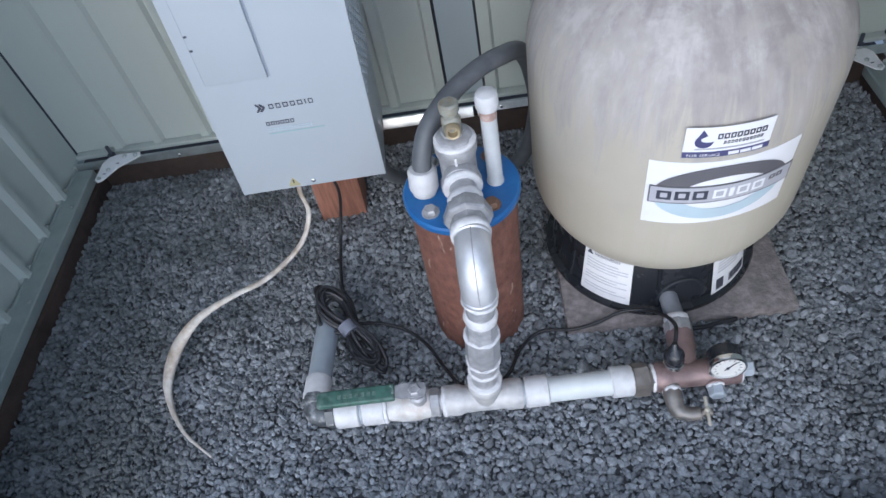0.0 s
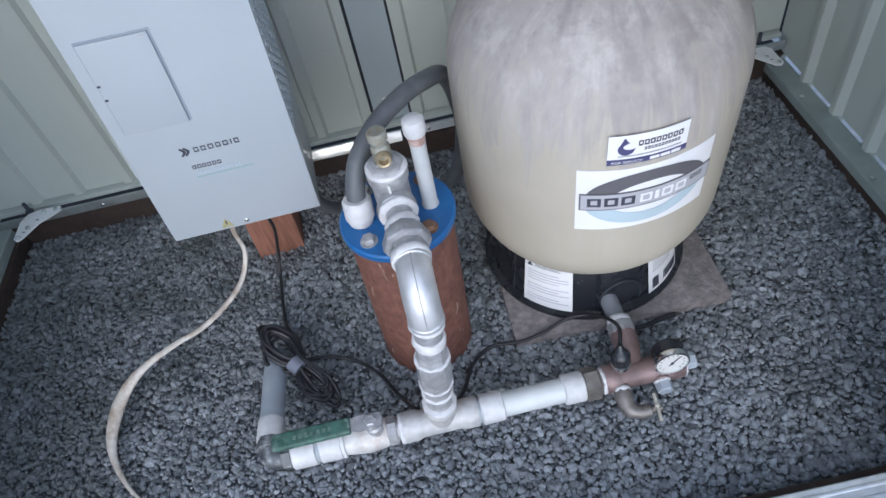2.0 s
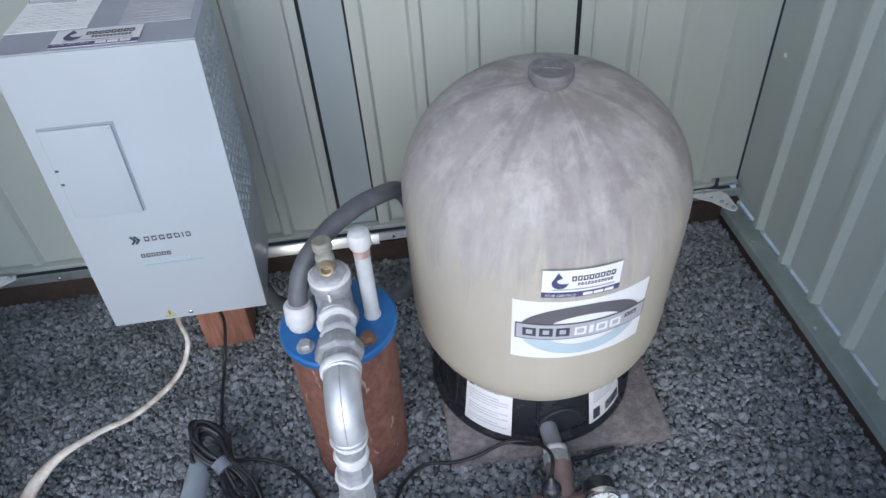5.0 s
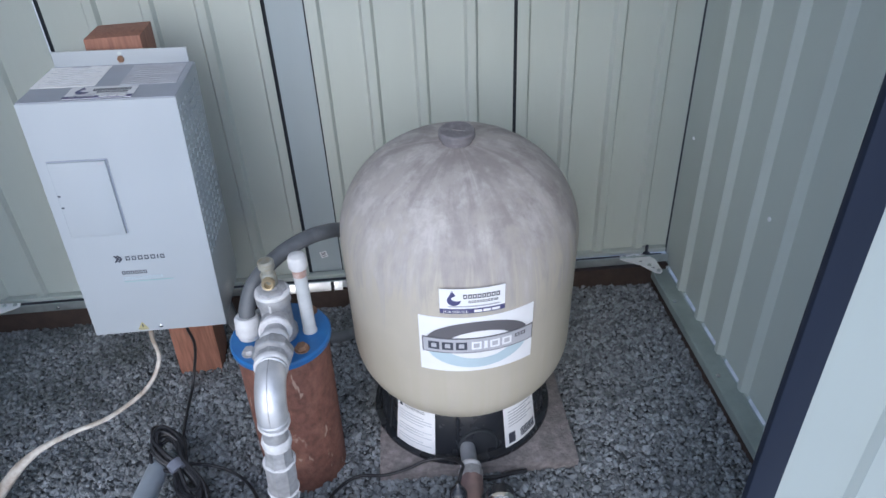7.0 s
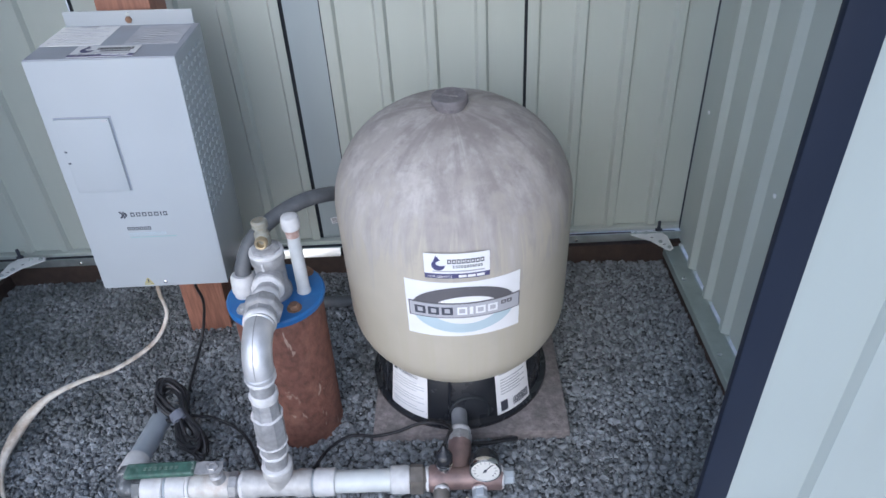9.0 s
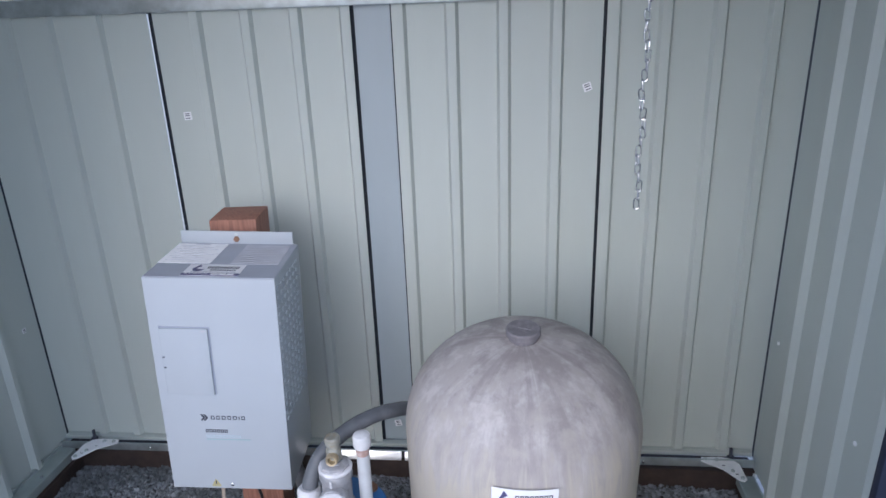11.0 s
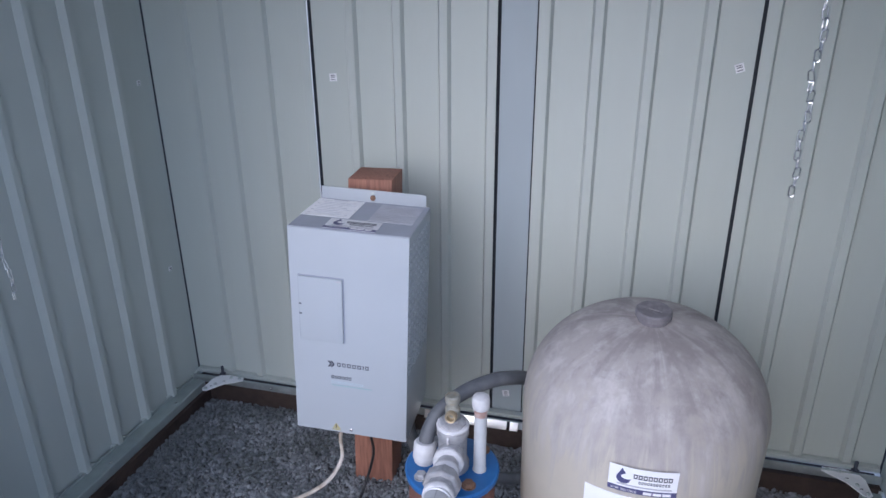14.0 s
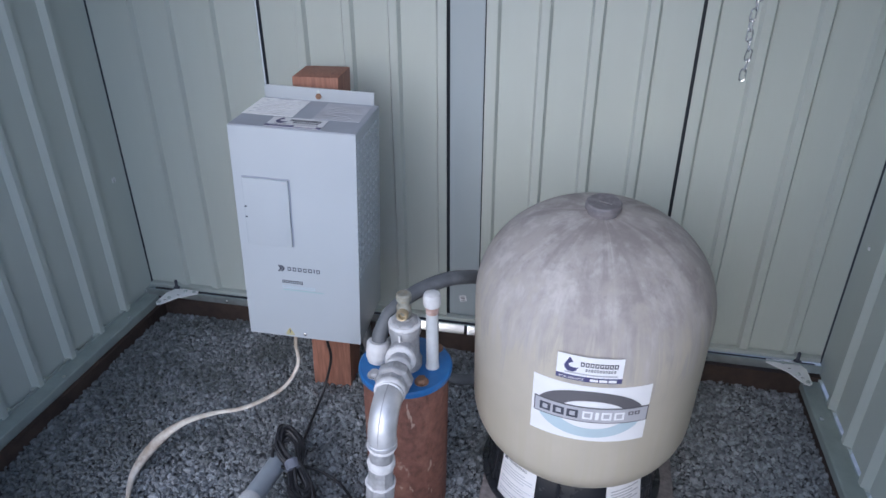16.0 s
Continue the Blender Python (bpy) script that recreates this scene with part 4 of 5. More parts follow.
part("latch", bm_box(BX0 + 0.138, BX0 + 0.151, BY0 - 0.0085, BY0 - 0.006, BZ0 + 0.503, BZ0 + 0.5075), M_INKGREY, hatch)
b = bmesh.new()
for du, c in ((0.0, 0), (0.008, 1)):
    k = [b.verts.new(front_place(0.105 + du + x * 0.7, 0.238 + z * 0.7, 0.0012)) for x, z in ((0, 0.013), (0.006, 0.016), (0.018, 0.003), (0.018, -0.003), (0.006, -0.016), (0, -0.013), (0.010, 0))]
    b.faces.new(k)
part("emblem", b, M_INK, bd, "dark arrow emblem")
blocks("brand_block", 0.134, 0.232, 7, 0.0098, 0.0120, 0.0052, front_place, 0.0012, M_INK, bd, (1, 1, 1.1, 1, 1.1, 0.25, 1), 0.18)
blocks("brand_block", 0.115, 0.190, 6, 0.0080, 0.0095, 0.0026, front_place, 0.0012, M_INK, bd, None, 0.24)
blocks("brand_block", 0.115, 0.173, 11, 0.0072, 0.0085, 0.0030, front_place, 0.0012, M_INKPALE, bd, (1, 1, 0.4, 1), 0.16)
part("small_print", bm_patch(0.115, 0.237, 0.166, 0.1685, front_place, 0.0012, 1, 1), M_INKTEAL, bd)
k = bmesh.new()
q = [k.verts.new(front_place(0.126 + x, 0.012 + z, 0.0012)) for x, z in ((-0.013, 0), (0.013, 0), (0, 0.022))]
k.faces.new(q)
tri = part("hazard_triangle", k, M_YELLOW, bd, "yellow hazard triangle")
part("hazard_bolt", bm_patch(0.1245, 0.1275, 0.016, 0.027, front_place, 0.0022, 1, 1), M_INK, tri)
part("hazard_strip", bm_patch(0.113, 0.139, 0.007, 0.0105, front_place, 0.0012, 1, 1), M_YELLOW, tri)
part("screw", bm_lathe([(0.005, 0), (0.005, 0.002), (0.002, 0.0035), (0, 0.0035)], 14, frame_to((BX0 + 0.172, BY0, BZ0 + 0.015), (0, -1, 0))), M_CHROME, bd)
# louvres pressed out of the side
lou = bm_lathe([(0, -0.001), (0.0075, -0.001), (0.0065, 0.0025), (0, 0.0042)], 10, Matrix.Diagonal((1, 1, 1, 1)))
lou.transform(Matrix.Translation((BX1, 0, 0)) @ Matrix.Rotation(radians(90), 4, "Y") @ Matrix.Diagonal((0.85, 1.55, 1.0, 1)))
lou.transform(Matrix.Translation(-Vector(ROOT[ctrl.name])))
lou_me = finish(lou, "louvre", M_BOX, 50)
for i in range(17):
    for j in range(7):
        o = new("louvre", lou_me)
        o.parent = bd
        o.location = (0, BY0 + 0.022 + 0.0325 * j, BZ1 - 0.032 - 0.0245 * i)
# labels on the top
part("data_label", bm_patch(0.000, 0.143, 0.098, 0.252, top_place, 0.0008, 1, 1), M_PAPER_WORN, ctrl, "worn white data label")
lines = bmesh.new()
for i in range(9):
    bm_patch(0.012 + 0.012 * (i % 2), 0.130 - 0.02 * (i % 3), 0.120 + 0.014 * i, 0.1216 + 0.014 * i, top_place, 0.0014, 1, 1, None, lines)
bm_patch(0.048, 0.093, 0.243, 0.249, top_place, 0.0014, 1, 1, None, lines)
part("small_print", lines, M_PAPER_FADED, ctrl)
part("data_label", bm_patch(0.198, 0.326, 0.098, 0.246, top_place, 0.0008, 1, 1), M_PAPER_FADED, ctrl, "sun-faded grey data label")
lines = bmesh.new()
for i in range(8):
    bm_patch(0.208 + 0.01 * (i % 3), 0.318 - 0.018 * (i % 4), 0.108 + 0.015 * i, 0.1105 + 0.015 * i, top_place, 0.0014, 1, 1, None, lines)
part("small_print", lines, M_INKGREY, ctrl)
service_sheet(top_place, 0.097, 0.246, 0.010, 0.088, ctrl, 0.0020, 1)

# ---------- pipework from the well to the tank ----------
def line(x):
    """Axis of the low main."""
    return Vector((x - 0.005, 0.792 + 0.036 * x, 0.089 - 0.045 * x))


pw = thing("pipework", (0.0, 0.785, 0.05), "galvanised and plastic water pipework with valve and gauge", "pipework")


def run(name, x0, x1, r, material, label="", seg=28, bevel=0.003, parent=None):
    return part(name, bm_rod(line(x0), line(x1), r * 0.98, seg, bevel), material, parent or pw, label)


def ringed(name, p0, p1, prof, material, label="", seg=32, parent=None, k=0.87):
    """A turned fitting: prof gives (fraction along, radius)."""
    p0, p1 = Vector(p0), Vector(p1)
    h = (p1 - p0).length
    pr = [(0, 0)] + [(r * k, f * h) for f, r in prof] + [(0, h)]
    return part(name, bm_lathe(pr, seg, frame_to(p0, p1 - p0)), material, parent or pw, label)


def sealant(p0, p1, r, n=34, seed=0):
    """A ragged collar of white thread sealant."""
    p0, p1 = Vector(p0), Vector(p1)
    r *= 0.945
    p0, p1 = p0 - (p1 - p0) * 0.12, p1 + (p1 - p0) * 0.12
    h = (p1 - p0).length
    b = bm_lathe([(r * 0.7, 0), (r * 0.93, 0.0005), (r, h * 0.15), (r * 1.03, h * 0.5), (r, h * 0.85), (r * 0.93, h - 0.0005), (r * 0.7, h)], n, frame_to(p0, p1 - p0))
    for i, v in enumerate(b.verts):
        v.co += Vector((noise.noise(v.co * 90 + Vector((seed, 0, 0))), noise.noise(v.co * 90 + Vector((0, seed, 5))), noise.noise(v.co * 90 + Vector((9, 0, seed))))) * 0.0021
    return part("sealant", b, M_SEALANT, pw, "ragged white thread sealant", 60)


# well tee on the cap, with its brass air vent
ringed("well_tee", (-0.014, 1.064, 0.502), (-0.012, 1.058, 0.640), [(0, 0.047), (0.05, 0.050), (0.16, 0.050), (0.22, 0.043), (0.75, 0.043), (0.82, 0.048), (0.97, 0.048), (1, 0.045)], M_FIT, "cast galvanised tee on the well cap")
ringed("tee_outlet", (-0.012, 1.060, 0.568), (-0.008, 1.000, 0.572), [(0, 0.038), (0.55, 0.039), (0.62, 0.044), (0.95, 0.044), (1, 0.040)], M_FIT)
part("arrow_mark", bm_box(-0.016, -0.011, 1.011, 1.014, 0.612, 0.632), M_SEALANT, pw, "small white mark")
sealant((-0.012, 1.058, 0.637), (-0.012, 1.058, 0.646), 0.044, seed=1)
part("bushing", bm_lathe([(0.036, 0), (0.036, 0.010), (0.032, 0.013), (0.024, 0.015), (0.023, 0.021), (0, 0.021)], 8, frame_to((-0.012, 1.058, 0.644), (0, 0, 1))), M_FIT, pw, "hexagonal reducing bushing", 30)
vent = part("air_vent", bm_lathe([(0.017, 0), (0.019, 0.004), (0.019, 0.030), (0.016, 0.034), (0.014, 0.036), (0.014, 0.046), (0.019, 0.048), (0.0195, 0.064), (0.016, 0.068), (0, 0.068)], 20, frame_to((-0.012, 1.058, 0.664), (0, 0, 1))), M_PATINA, pw, "patinated brass air valve")
part("vent_port", bm_lathe([(0.013, 0), (0.0155, 0.004), (0.0155, 0.018), (0.013, 0.021), (0.0095, 0.020), (0.0085, 0.006), (0, 0.005)], 24, frame_to((-0.011, 1.046, 0.680), (0.05, -1, 0.12))), M_BRASS, vent, "open brass outlet")
# run towards the elbow
sealant((-0.008, 1.002, 0.572), (-0.007, 0.991, 0.572), 0.041, seed=2)
ringed("nipple", (-0.008, 1.000, 0.572), (-0.002, 0.930, 0.574), [(0, 0.031), (1, 0.031)], M_FIT, "short galvanised nipple")
sealant((-0.005, 0.962, 0.573), (-0.003, 0.946, 0.574), 0.036, seed=3)
un = part("union", bm_lathe([(0, 0), (0.033, 0), (0.036, 0.005), (0.036, 0.016), (0.045, 0.018), (0.047, 0.022), (0.047, 0.042), (0.044, 0.046), (0.036, 0.048), (0.035, 0.066), (0.032, 0.070), (0, 0.070)], 8, frame_to((-0.003, 0.946, 0.574), (0.006, -0.115, 0.0))), M_FIT, pw, "cast galvanised union with octagonal nut", 30)
sealant((0.0005, 0.880, 0.574), (0.002, 0.862, 0.574), 0.040, seed=4)
# elbow, seam line and drop
EC, ER = Vector((0.003, 0.865, 0.497)), 0.077
arc = [Vector((0.003, 0.862, 0.574))] + [EC + Vector((0.0, -ER * math.sin(radians(a)), ER * math.cos(radians(a)))) for a in range(0, 91, 9)] + [Vector((0.003, 0.788, 0.480))]
rad = [0.0325] + [0.0325] + [0.0338] * 9 + [0.0325] + [0.0325]
elb = part("elbow", bm_tube(arc, 0.040, 32, radii=rad[:len(arc)], up=(1, 0, 0)), M_ELBOW, pw, "bright smooth metal elbow", 60)
part("seam_line", bm_tube([EC + Vector((0, -(ER + 0.0336) * math.sin(radians(a)), (ER + 0.0336) * math.cos(radians(a)))) for a in range(2, 89, 6)], 0.0012, 6), M_FIT, elb)
for c, d in (((0.003, 0.862, 0.574), (0, -1, 0)), ((0.003, 0.788, 0.494), (0, 0, -1))):
    ringed("elbow_rim", Vector(c) - Vector(d) * 0.004, Vector(c) + Vector(d) * 0.006, [(0, 0.0405), (0.2, 0.0432), (0.8, 0.0432), (1, 0.0405)], M_ELBOW, parent=elb, k=0.82)


def drop(z):
    """Axis of the falling leg, leaning a little."""
    f = (0.50 - z) / 0.40
    return Vector((0.003 - 0.030 * f, 0.788 + 0.006 * f, z))


part("riser_core", bm_rod(drop(0.50), drop(0.10), 0.0285, 24), M_FIT, pw)
sealant(drop(0.484), drop(0.477), 0.037, seed=5)
ringed("nipple", drop(0.48), drop(0.40), [(0, 0.0305), (1, 0.0305)], M_FIT, "short galvanised nipple")
sealant(drop(0.437), drop(0.414), 0.0345, seed=6)
ringed("bell_coupling", drop(0.416), drop(0.215), [(0, 0.033), (0.03, 0.036), (0.22, 0.036), (0.30, 0.041), (0.34, 0.042), (0.72, 0.042), (0.80, 0.038), (0.97, 0.037), (1, 0.034)], M_FIT, "long galvanised check valve body with octagonal middle", 8)
sealant(drop(0.362), drop(0.358), 0.0388, seed=7)
sealant(drop(0.262), drop(0.259), 0.0385, n=34, seed=18)
sealant(drop(0.224), drop(0.217), 0.036, seed=8)
ringed("nipple", drop(0.22), drop(0.14), [(0, 0.0305), (1, 0.0305)], M_FIT)
sealant(drop(0.172), drop(0.164), 0.040, seed=9)
ringed("tee_branch", drop(0.164), drop(0.085), [(0, 0.040), (0.06, 0.044), (0.3, 0.044), (0.42, 0.038), (1, 0.038)], M_TEE, "cast galvanised tee branch")
# the low main, from the closing elbow to the bronze manifold
ringed("tee", line(-0.118), line(0.062), [(0, 0.038), (0.03, 0.041), (0.20, 0.041), (0.26, 0.036), (0.74, 0.036), (0.80, 0.041), (0.97, 0.041), (1, 0.038)], M_TEE, "cast galvanised tee")
sealant(line(-0.112), line(-0.122), 0.037, seed=10)
ringed("nipple", line(-0.150), line(-0.115), [(0, 0.0305), (1, 0.0305)], M_FIT)
part("valve_nut", bm_lathe([(0, 0), (0.032, 0), (0.035, 0.003), (0.035, 0.020), (0.032, 0.023), (0, 0.023)], 8, frame_to(line(-0.128), line(-0.152) - line(-0.128))), M_FIT, pw, "octagonal valve end", 30)
bodyv = ringed("ball_valve", line(-0.148), line(-0.252), [(0, 0.034), (0.06, 0.038), (0.2, 0.040), (0.45, 0.043), (0.7, 0.040), (0.92, 0.036), (1, 0.033)], mat("weathered_nickel_valve", (0.62, 0.61, 0.59), 0.5, 0.1, 0.2, 30, stain=0.7, stain_color=(0.37, 0.27, 0.205), stain_scale=13, stain_at=0.5, bump=0.2, bump_scale=110), "weathered pale metal ball valve body")
c = line(-0.172)
part("stem", bm_lathe([(0.018, 0), (0.018, 0.056), (0.013, 0.060), (0.013, 0.082), (0.008, 0.084), (0.008, 0.096), (0, 0.097)], 20, frame_to(c, (0, -0.12, 1))), M_FIT, bodyv)
hz = c + Vector((0, -0.010, 0.086))
nut = part("handle_nut", bm_lathe([(0.0145, 0), (0.0145, 0.010), (0.012, 0.012), (0.007, 0.012), (0.006, 0.006), (0, 0.006)], 6, frame_to(hz, (0, -0.12, 1))), M_FIT, bodyv, "hexagonal handle nut", 30)
HM = Matrix.Translation(hz) @ Matrix.Rotation(radians(6), 4, "X")
b = bm_prism([(0.022, -0.016), (0.026, 0.0), (0.022, 0.016), (-0.03, 0.018), (-0.050, 0.012), (-0.050, -0.012), (-0.03, -0.018)], 0.004, HM @ Matrix.Translation((0, 0, -0.002)))
part("handle_plate", b, M_FIT, bodyv, "bare metal handle root", 30)
b = bm_box(-0.225, -0.045, -0.019, 0.019, -0.009, 0.009, 0.007, 3)
for v in b.verts:
    v.co.y *= 1.0 + 0.12 * math.sin((v.co.x + 0.045) * 18)
    v.co.z += -0.04 * (v.co.x + 0.045) ** 2 * 6
b.transform(HM)
grip = part("handle_grip", b, M_GREEN, bodyv, "worn green plastic handle grip")
for i in range(7):
    part("worn_print", bm_box(-0.175 + i * 0.0135, -0.167 + i * 0.0135, -0.005, 0.004, 0.0035, 0.0092 - 0.24 * (0.126 - i * 0.0135) ** 2, m=HM), M_PRINT_WORN, grip, "worn pale print")
sealant(line(-0.250), line(-0.259), 0.0365, seed=11)
run("coupling", -0.257, -0.309, 0.0365, M_PVC, "white plastic coupling")
run("pipe_ring", -0.3085, -0.3165, 0.032, M_PVC_GREY)
run("coupling", -0.316, -0.372, 0.0365, M_PVC, "white plastic coupling")
M_TARRED = mat("tarred_fitting", (0.10, 0.108, 0.115), 0.45, 0.2, 0.3, 30, stain=0.8, stain_color=(0.40, 0.41, 0.42), stain_scale=34, stain_at=0.52, bump=0.4, bump_scale=80)
e0 = line(-0.412)
arc = [line(-0.368), line(-0.39), e0 + Vector((-0.004, 0.006, 0)), e0 + Vector((-0.008, 0.022, 0.004)), e0 + Vector((-0.009, 0.050, 0.012))]
ce = part("closing_elbow", bm_tube(spline(arc, 5), 0.0285, 24), M_TARRED, pw, "dark tarred elbow half sunk in gravel", 60)
part("elbow_nut", bm_lathe([(0.028, 0), (0.0345, 0.003), (0.0345, 0.021), (0.030, 0.024), (0, 0.024)], 6, frame_to(line(-0.371), line(-0.40) - line(-0.371)), twist=0.2), M_TARRED, ce, "mottled hexagonal nut", 30)
part("elbow_nut", bm_lathe([(0.029, 0), (0.034, 0.003), (0.034, 0.015), (0.030, 0.018), (0, 0.018)], 6, frame_to(e0 + Vector((-0.009, 0.022, 0.006)), (0, 1, 0.15)), twist=0.1), M_TARRED, ce, "mottled hexagonal nut", 30)
p0, p1 = e0 + Vector((-0.009, 0.036, 0.008)), Vector((-0.428, 1.035, 0.075))
d = (p1 - p0).normalized()
ringed("coupling", p0, p0 + d * 0.060, [(0, 0.035), (0.05, 0.037), (0.95, 0.037), (1, 0.034)], M_PVC, "white plastic coupling")
pts = [p0 + d * 0.05, p0 + d * 0.12, p1, p1 + Vector((-0.002, 0.045, -0.022)), p1 + Vector((-0.003, 0.066, -0.075)), p1 + Vector((-0.003, 0.068, -0.13))]
part("ground_pipe", bm_tube(spline(pts, 6), 0.029, 24), M_PVC_GREY, pw, "grey plastic pipe dipping into the gravel", 60)
# towards the tank
ringed("tee_gasket", line(0.060), line(0.070), [(0, 0.033), (1, 0.033)], M_PVC_GREY)
run("coupling", 0.068, 0.122, 0.0365, M_PVC, "white plastic coupling")
run("main_pipe", 0.118, 0.268, 0.0295, M_PVC_PIPE, "pale blue-grey plastic pipe")
run("coupling", 0.264, 0.314, 0.0365, M_PVC, "white plastic coupling")
M_TARN = mat("tarnished_bronze", (0.21, 0.19, 0.17), 0.45, 0.5, 0.25, 40, stain=0.4, stain_color=(0.32, 0.31, 0.3), stain_scale=22)
part("hex_adapter", bm_lathe([(0.034, 0), (0.0395, 0.004), (0.0395, 0.034), (0.035, 0.038), (0.031, 0.040), (0.031, 0.048), (0, 0.048)], 6, frame_to(line(0.313), line(0.40) - line(0.313)), twist=0.3), M_TARN, pw, "tarnished hexagonal adapter", 30)
sealant(line(0.356), line(0.365), 0.033, seed=12)
man = ringed("manifold", line(0.362), line(0.556), [(0, 0.031), (0.04, 0.035), (0.16, 0.035), (0.24, 0.030), (0.60, 0.030), (0.68, 0.034), (0.96, 0.034), (1, 0.031)], M_BRONZE, "brownish bronze tank manifold", k=1.0)
part("end_plug", bm_lathe([(0.024, 0), (0.024, 0.006), (0.021, 0.007), (0.021, 0.028), (0.018, 0.031), (0, 0.031)], 8, frame_to(line(0.554), line(0.63) - line(0.554))), M_PVC_GREY, man, "grey end plug", 30)
sealant(line(0.549), line(0.556), 0.0335, seed=13)
m0, nj, nb = line(0.440), Vector((0.442, 0.925, 0.080)), Vector((0.441, 1.05, 0.076))
dd = (nj - m0).normalized()
ringed("manifold_neck", m0, m0 + dd * 0.105, [(0, 0.028), (0.50, 0.028), (0.62, 0.033), (1, 0.033)], M_BRONZE, parent=man, k=0.95)
part("hex_coupling", bm_lathe([(0.029, 0), (0.033, 0.004), (0.033, 0.030), (0.029, 0.034), (0, 0.034)], 8, frame_to(m0 + dd * 0.100, dd)), M_FIT, pw, "galvanised hexagonal coupling", 30)
sealant(m0 + dd * 0.134, m0 + dd * 0.148, 0.030, seed=14)
ringed("tank_nipple", m0 + dd * 0.13, nb, [(0, 0.0225), (1, 0.0225)], mat("dull_grey_nipple", (0.24, 0.25, 0.27), 0.45, 0, 0.15, 30, stain=0.3, stain_color=(0.33, 0.33, 0.34), stain_scale=25), "grey nipple entering the tank base", k=1.0)
# pressure gauge
g0 = line(0.498)
part("gauge_stem", bm_lathe([(0.012, 0), (0.012, 0.040), (0.009, 0.042), (0.009, 0.052), (0, 0.052)], 12, frame_to(g0, (0, 0.12, 1))), M_BRASS, man)
GM = frame_to((0.505, 0.784, 0.136), (-0.04, -1.0, 0.06)) @ Matrix.Diagonal((1.2, 1.2, 1.3, 1))
gauge = part("gauge", bm_lathe([(0, -0.030), (0.026, -0.030), (0.029, -0.027), (0.029, -0.004), (0.0335, -0.003), (0.0345, 0.002), (0.0335, 0.007), (0.030, 0.008), (0.0295, 0.004), (0, 0.004)], 40, GM), M_CHROME, pw, "chromed pressure gauge case")
part("dial", bm_lathe([(0.0293, 0.0045), (0.0293, 0.0055), (0, 0.0055)], 40, GM), M_DIAL, gauge, "white dial")
b = bmesh.new()
for i in range(13):
    a = radians(-45 + 22.5 * i)
    bm_box(-0.0006, 0.0006, 0.0205, 0.0255, 0.0056, 0.0060, m=GM @ Matrix.Rotation(a - radians(90), 4, "Z"), bm=b)
part("scale_mark", b, M_INK, gauge)
part("needle", bm_box(-0.0009, 0.0009, -0.008, 0.022, 0.0062, 0.0070, m=GM @ Matrix.Rotation(radians(-38), 4, "Z")), M_INK, gauge, "black needle")
part("hub", bm_lathe([(0.003, 0.006), (0.003, 0.0078), (0, 0.008)], 12, GM), M_INK, gauge)
# dark reflection in the chrome, painted as a black band
part("case_reflection", bm_lathe([(0.0295, -0.027), (0.0298, -0.025), (0.0298, -0.008), (0.0295, -0.006)], 40, GM), M_BLACK, gauge)
# sensor
s0 = line(0.404)
sen = part("sensor", bm_lathe([(0.013, 0.02), (0.013, 0.044), (0.0225, 0.046), (0.0225, 0.054), (0.018, 0.056), (0, 0.056)], 20, frame_to(s0, (0.02, 0.12, 1))), M_CHROME, pw, "chromed pressure sensor")
part("sensor_plug", bm_lathe([(0.0200, 0), (0.0225, 0.003), (0.0225, 0.024), (0.019, 0.030), (0.009, 0.042), (0.0060, 0.052), (0, 0.052)], 20, frame_to(s0 + Vector((0.001, 0.006, 0.054)), (0.02, 0.35, 1))), M_BLACK, sen, "black cable plug")
# drain elbow, cock and blanked port on the near side
d0 = line(0.396)
sealant(d0 + Vector((0, -0.030, -0.002)), d0 + Vector((0, -0.040, -0.003)), 0.022, seed=15)
dp = [d0 + Vector((0, -0.02, 0)), d0 + Vector((0.0, -0.050, -0.006)), d0 + Vector((0.004, -0.074, -0.016)), d0 + Vector((0.022, -0.086, -0.020)), d0 + Vector((0.050, -0.088, -0.020))]
dr = part("drain_elbow", bm_tube(spline(dp, 6), 0.018, 18, radii=[0.020, 0.020, 0.020, 0.0205, 0.021, 0.021, 0.021, 0.0205, 0.020, 0.0195, 0.019, 0.019, 0.019, 0.019, 0.019, 0.0185, 0.017, 0.016, 0.016, 0.016, 0.0155, 0.0155, 0.015, 0.015, 0.015]), M_TARN, pw, "tarnished drain elbow", 60)
M_TARNPALE = mat("pale_tarnished_brass", (0.55, 0.51, 0.42), 0.45, 0.4, 0.15, 50)
ck = d0 + Vector((0.062, -0.088, -0.018))
cock = part("drain_cock", bm_rod(ck + Vector((-0.012, 0, 0)), ck + Vector((0.016, 0, 0)), 0.009, 14), M_TARN, pw, "small tarnished drain cock")
part("cock_lever", bm_rod(ck + Vector((0.004, 0.030, 0.018)), ck + Vector((0.0, -0.034, 0.006)), 0.0042, 10), M_TARNPALE, cock, "thin pale brass lever")
part("cock_hub", bm_rod(ck + Vector((0.002, -0.002, -0.006)), ck + Vector((0.002, 0.0, 0.020)), 0.0065, 12), M_TARNPALE, cock)
b0 = line(0.494)
part("blank_boss", bm_rod(b0, b0 + Vector((0, -0.034, -0.004)), 0.021, 20), M_BRONZE, man)
sealant(b0 + Vector((0, -0.031, -0.004)), b0 + Vector((0, -0.037, -0.005)), 0.0205, seed=16)
part("blank_plug", bm_lathe([(0.0195, 0), (0.0195, 0.021), (0.017, 0.024), (0, 0.024)], 6, frame_to(b0 + Vector((0, -0.036, -0.005)), (0, -1, -0.1))), M_PVC_GREY, man, "grey hexagonal blanking plug", 30)

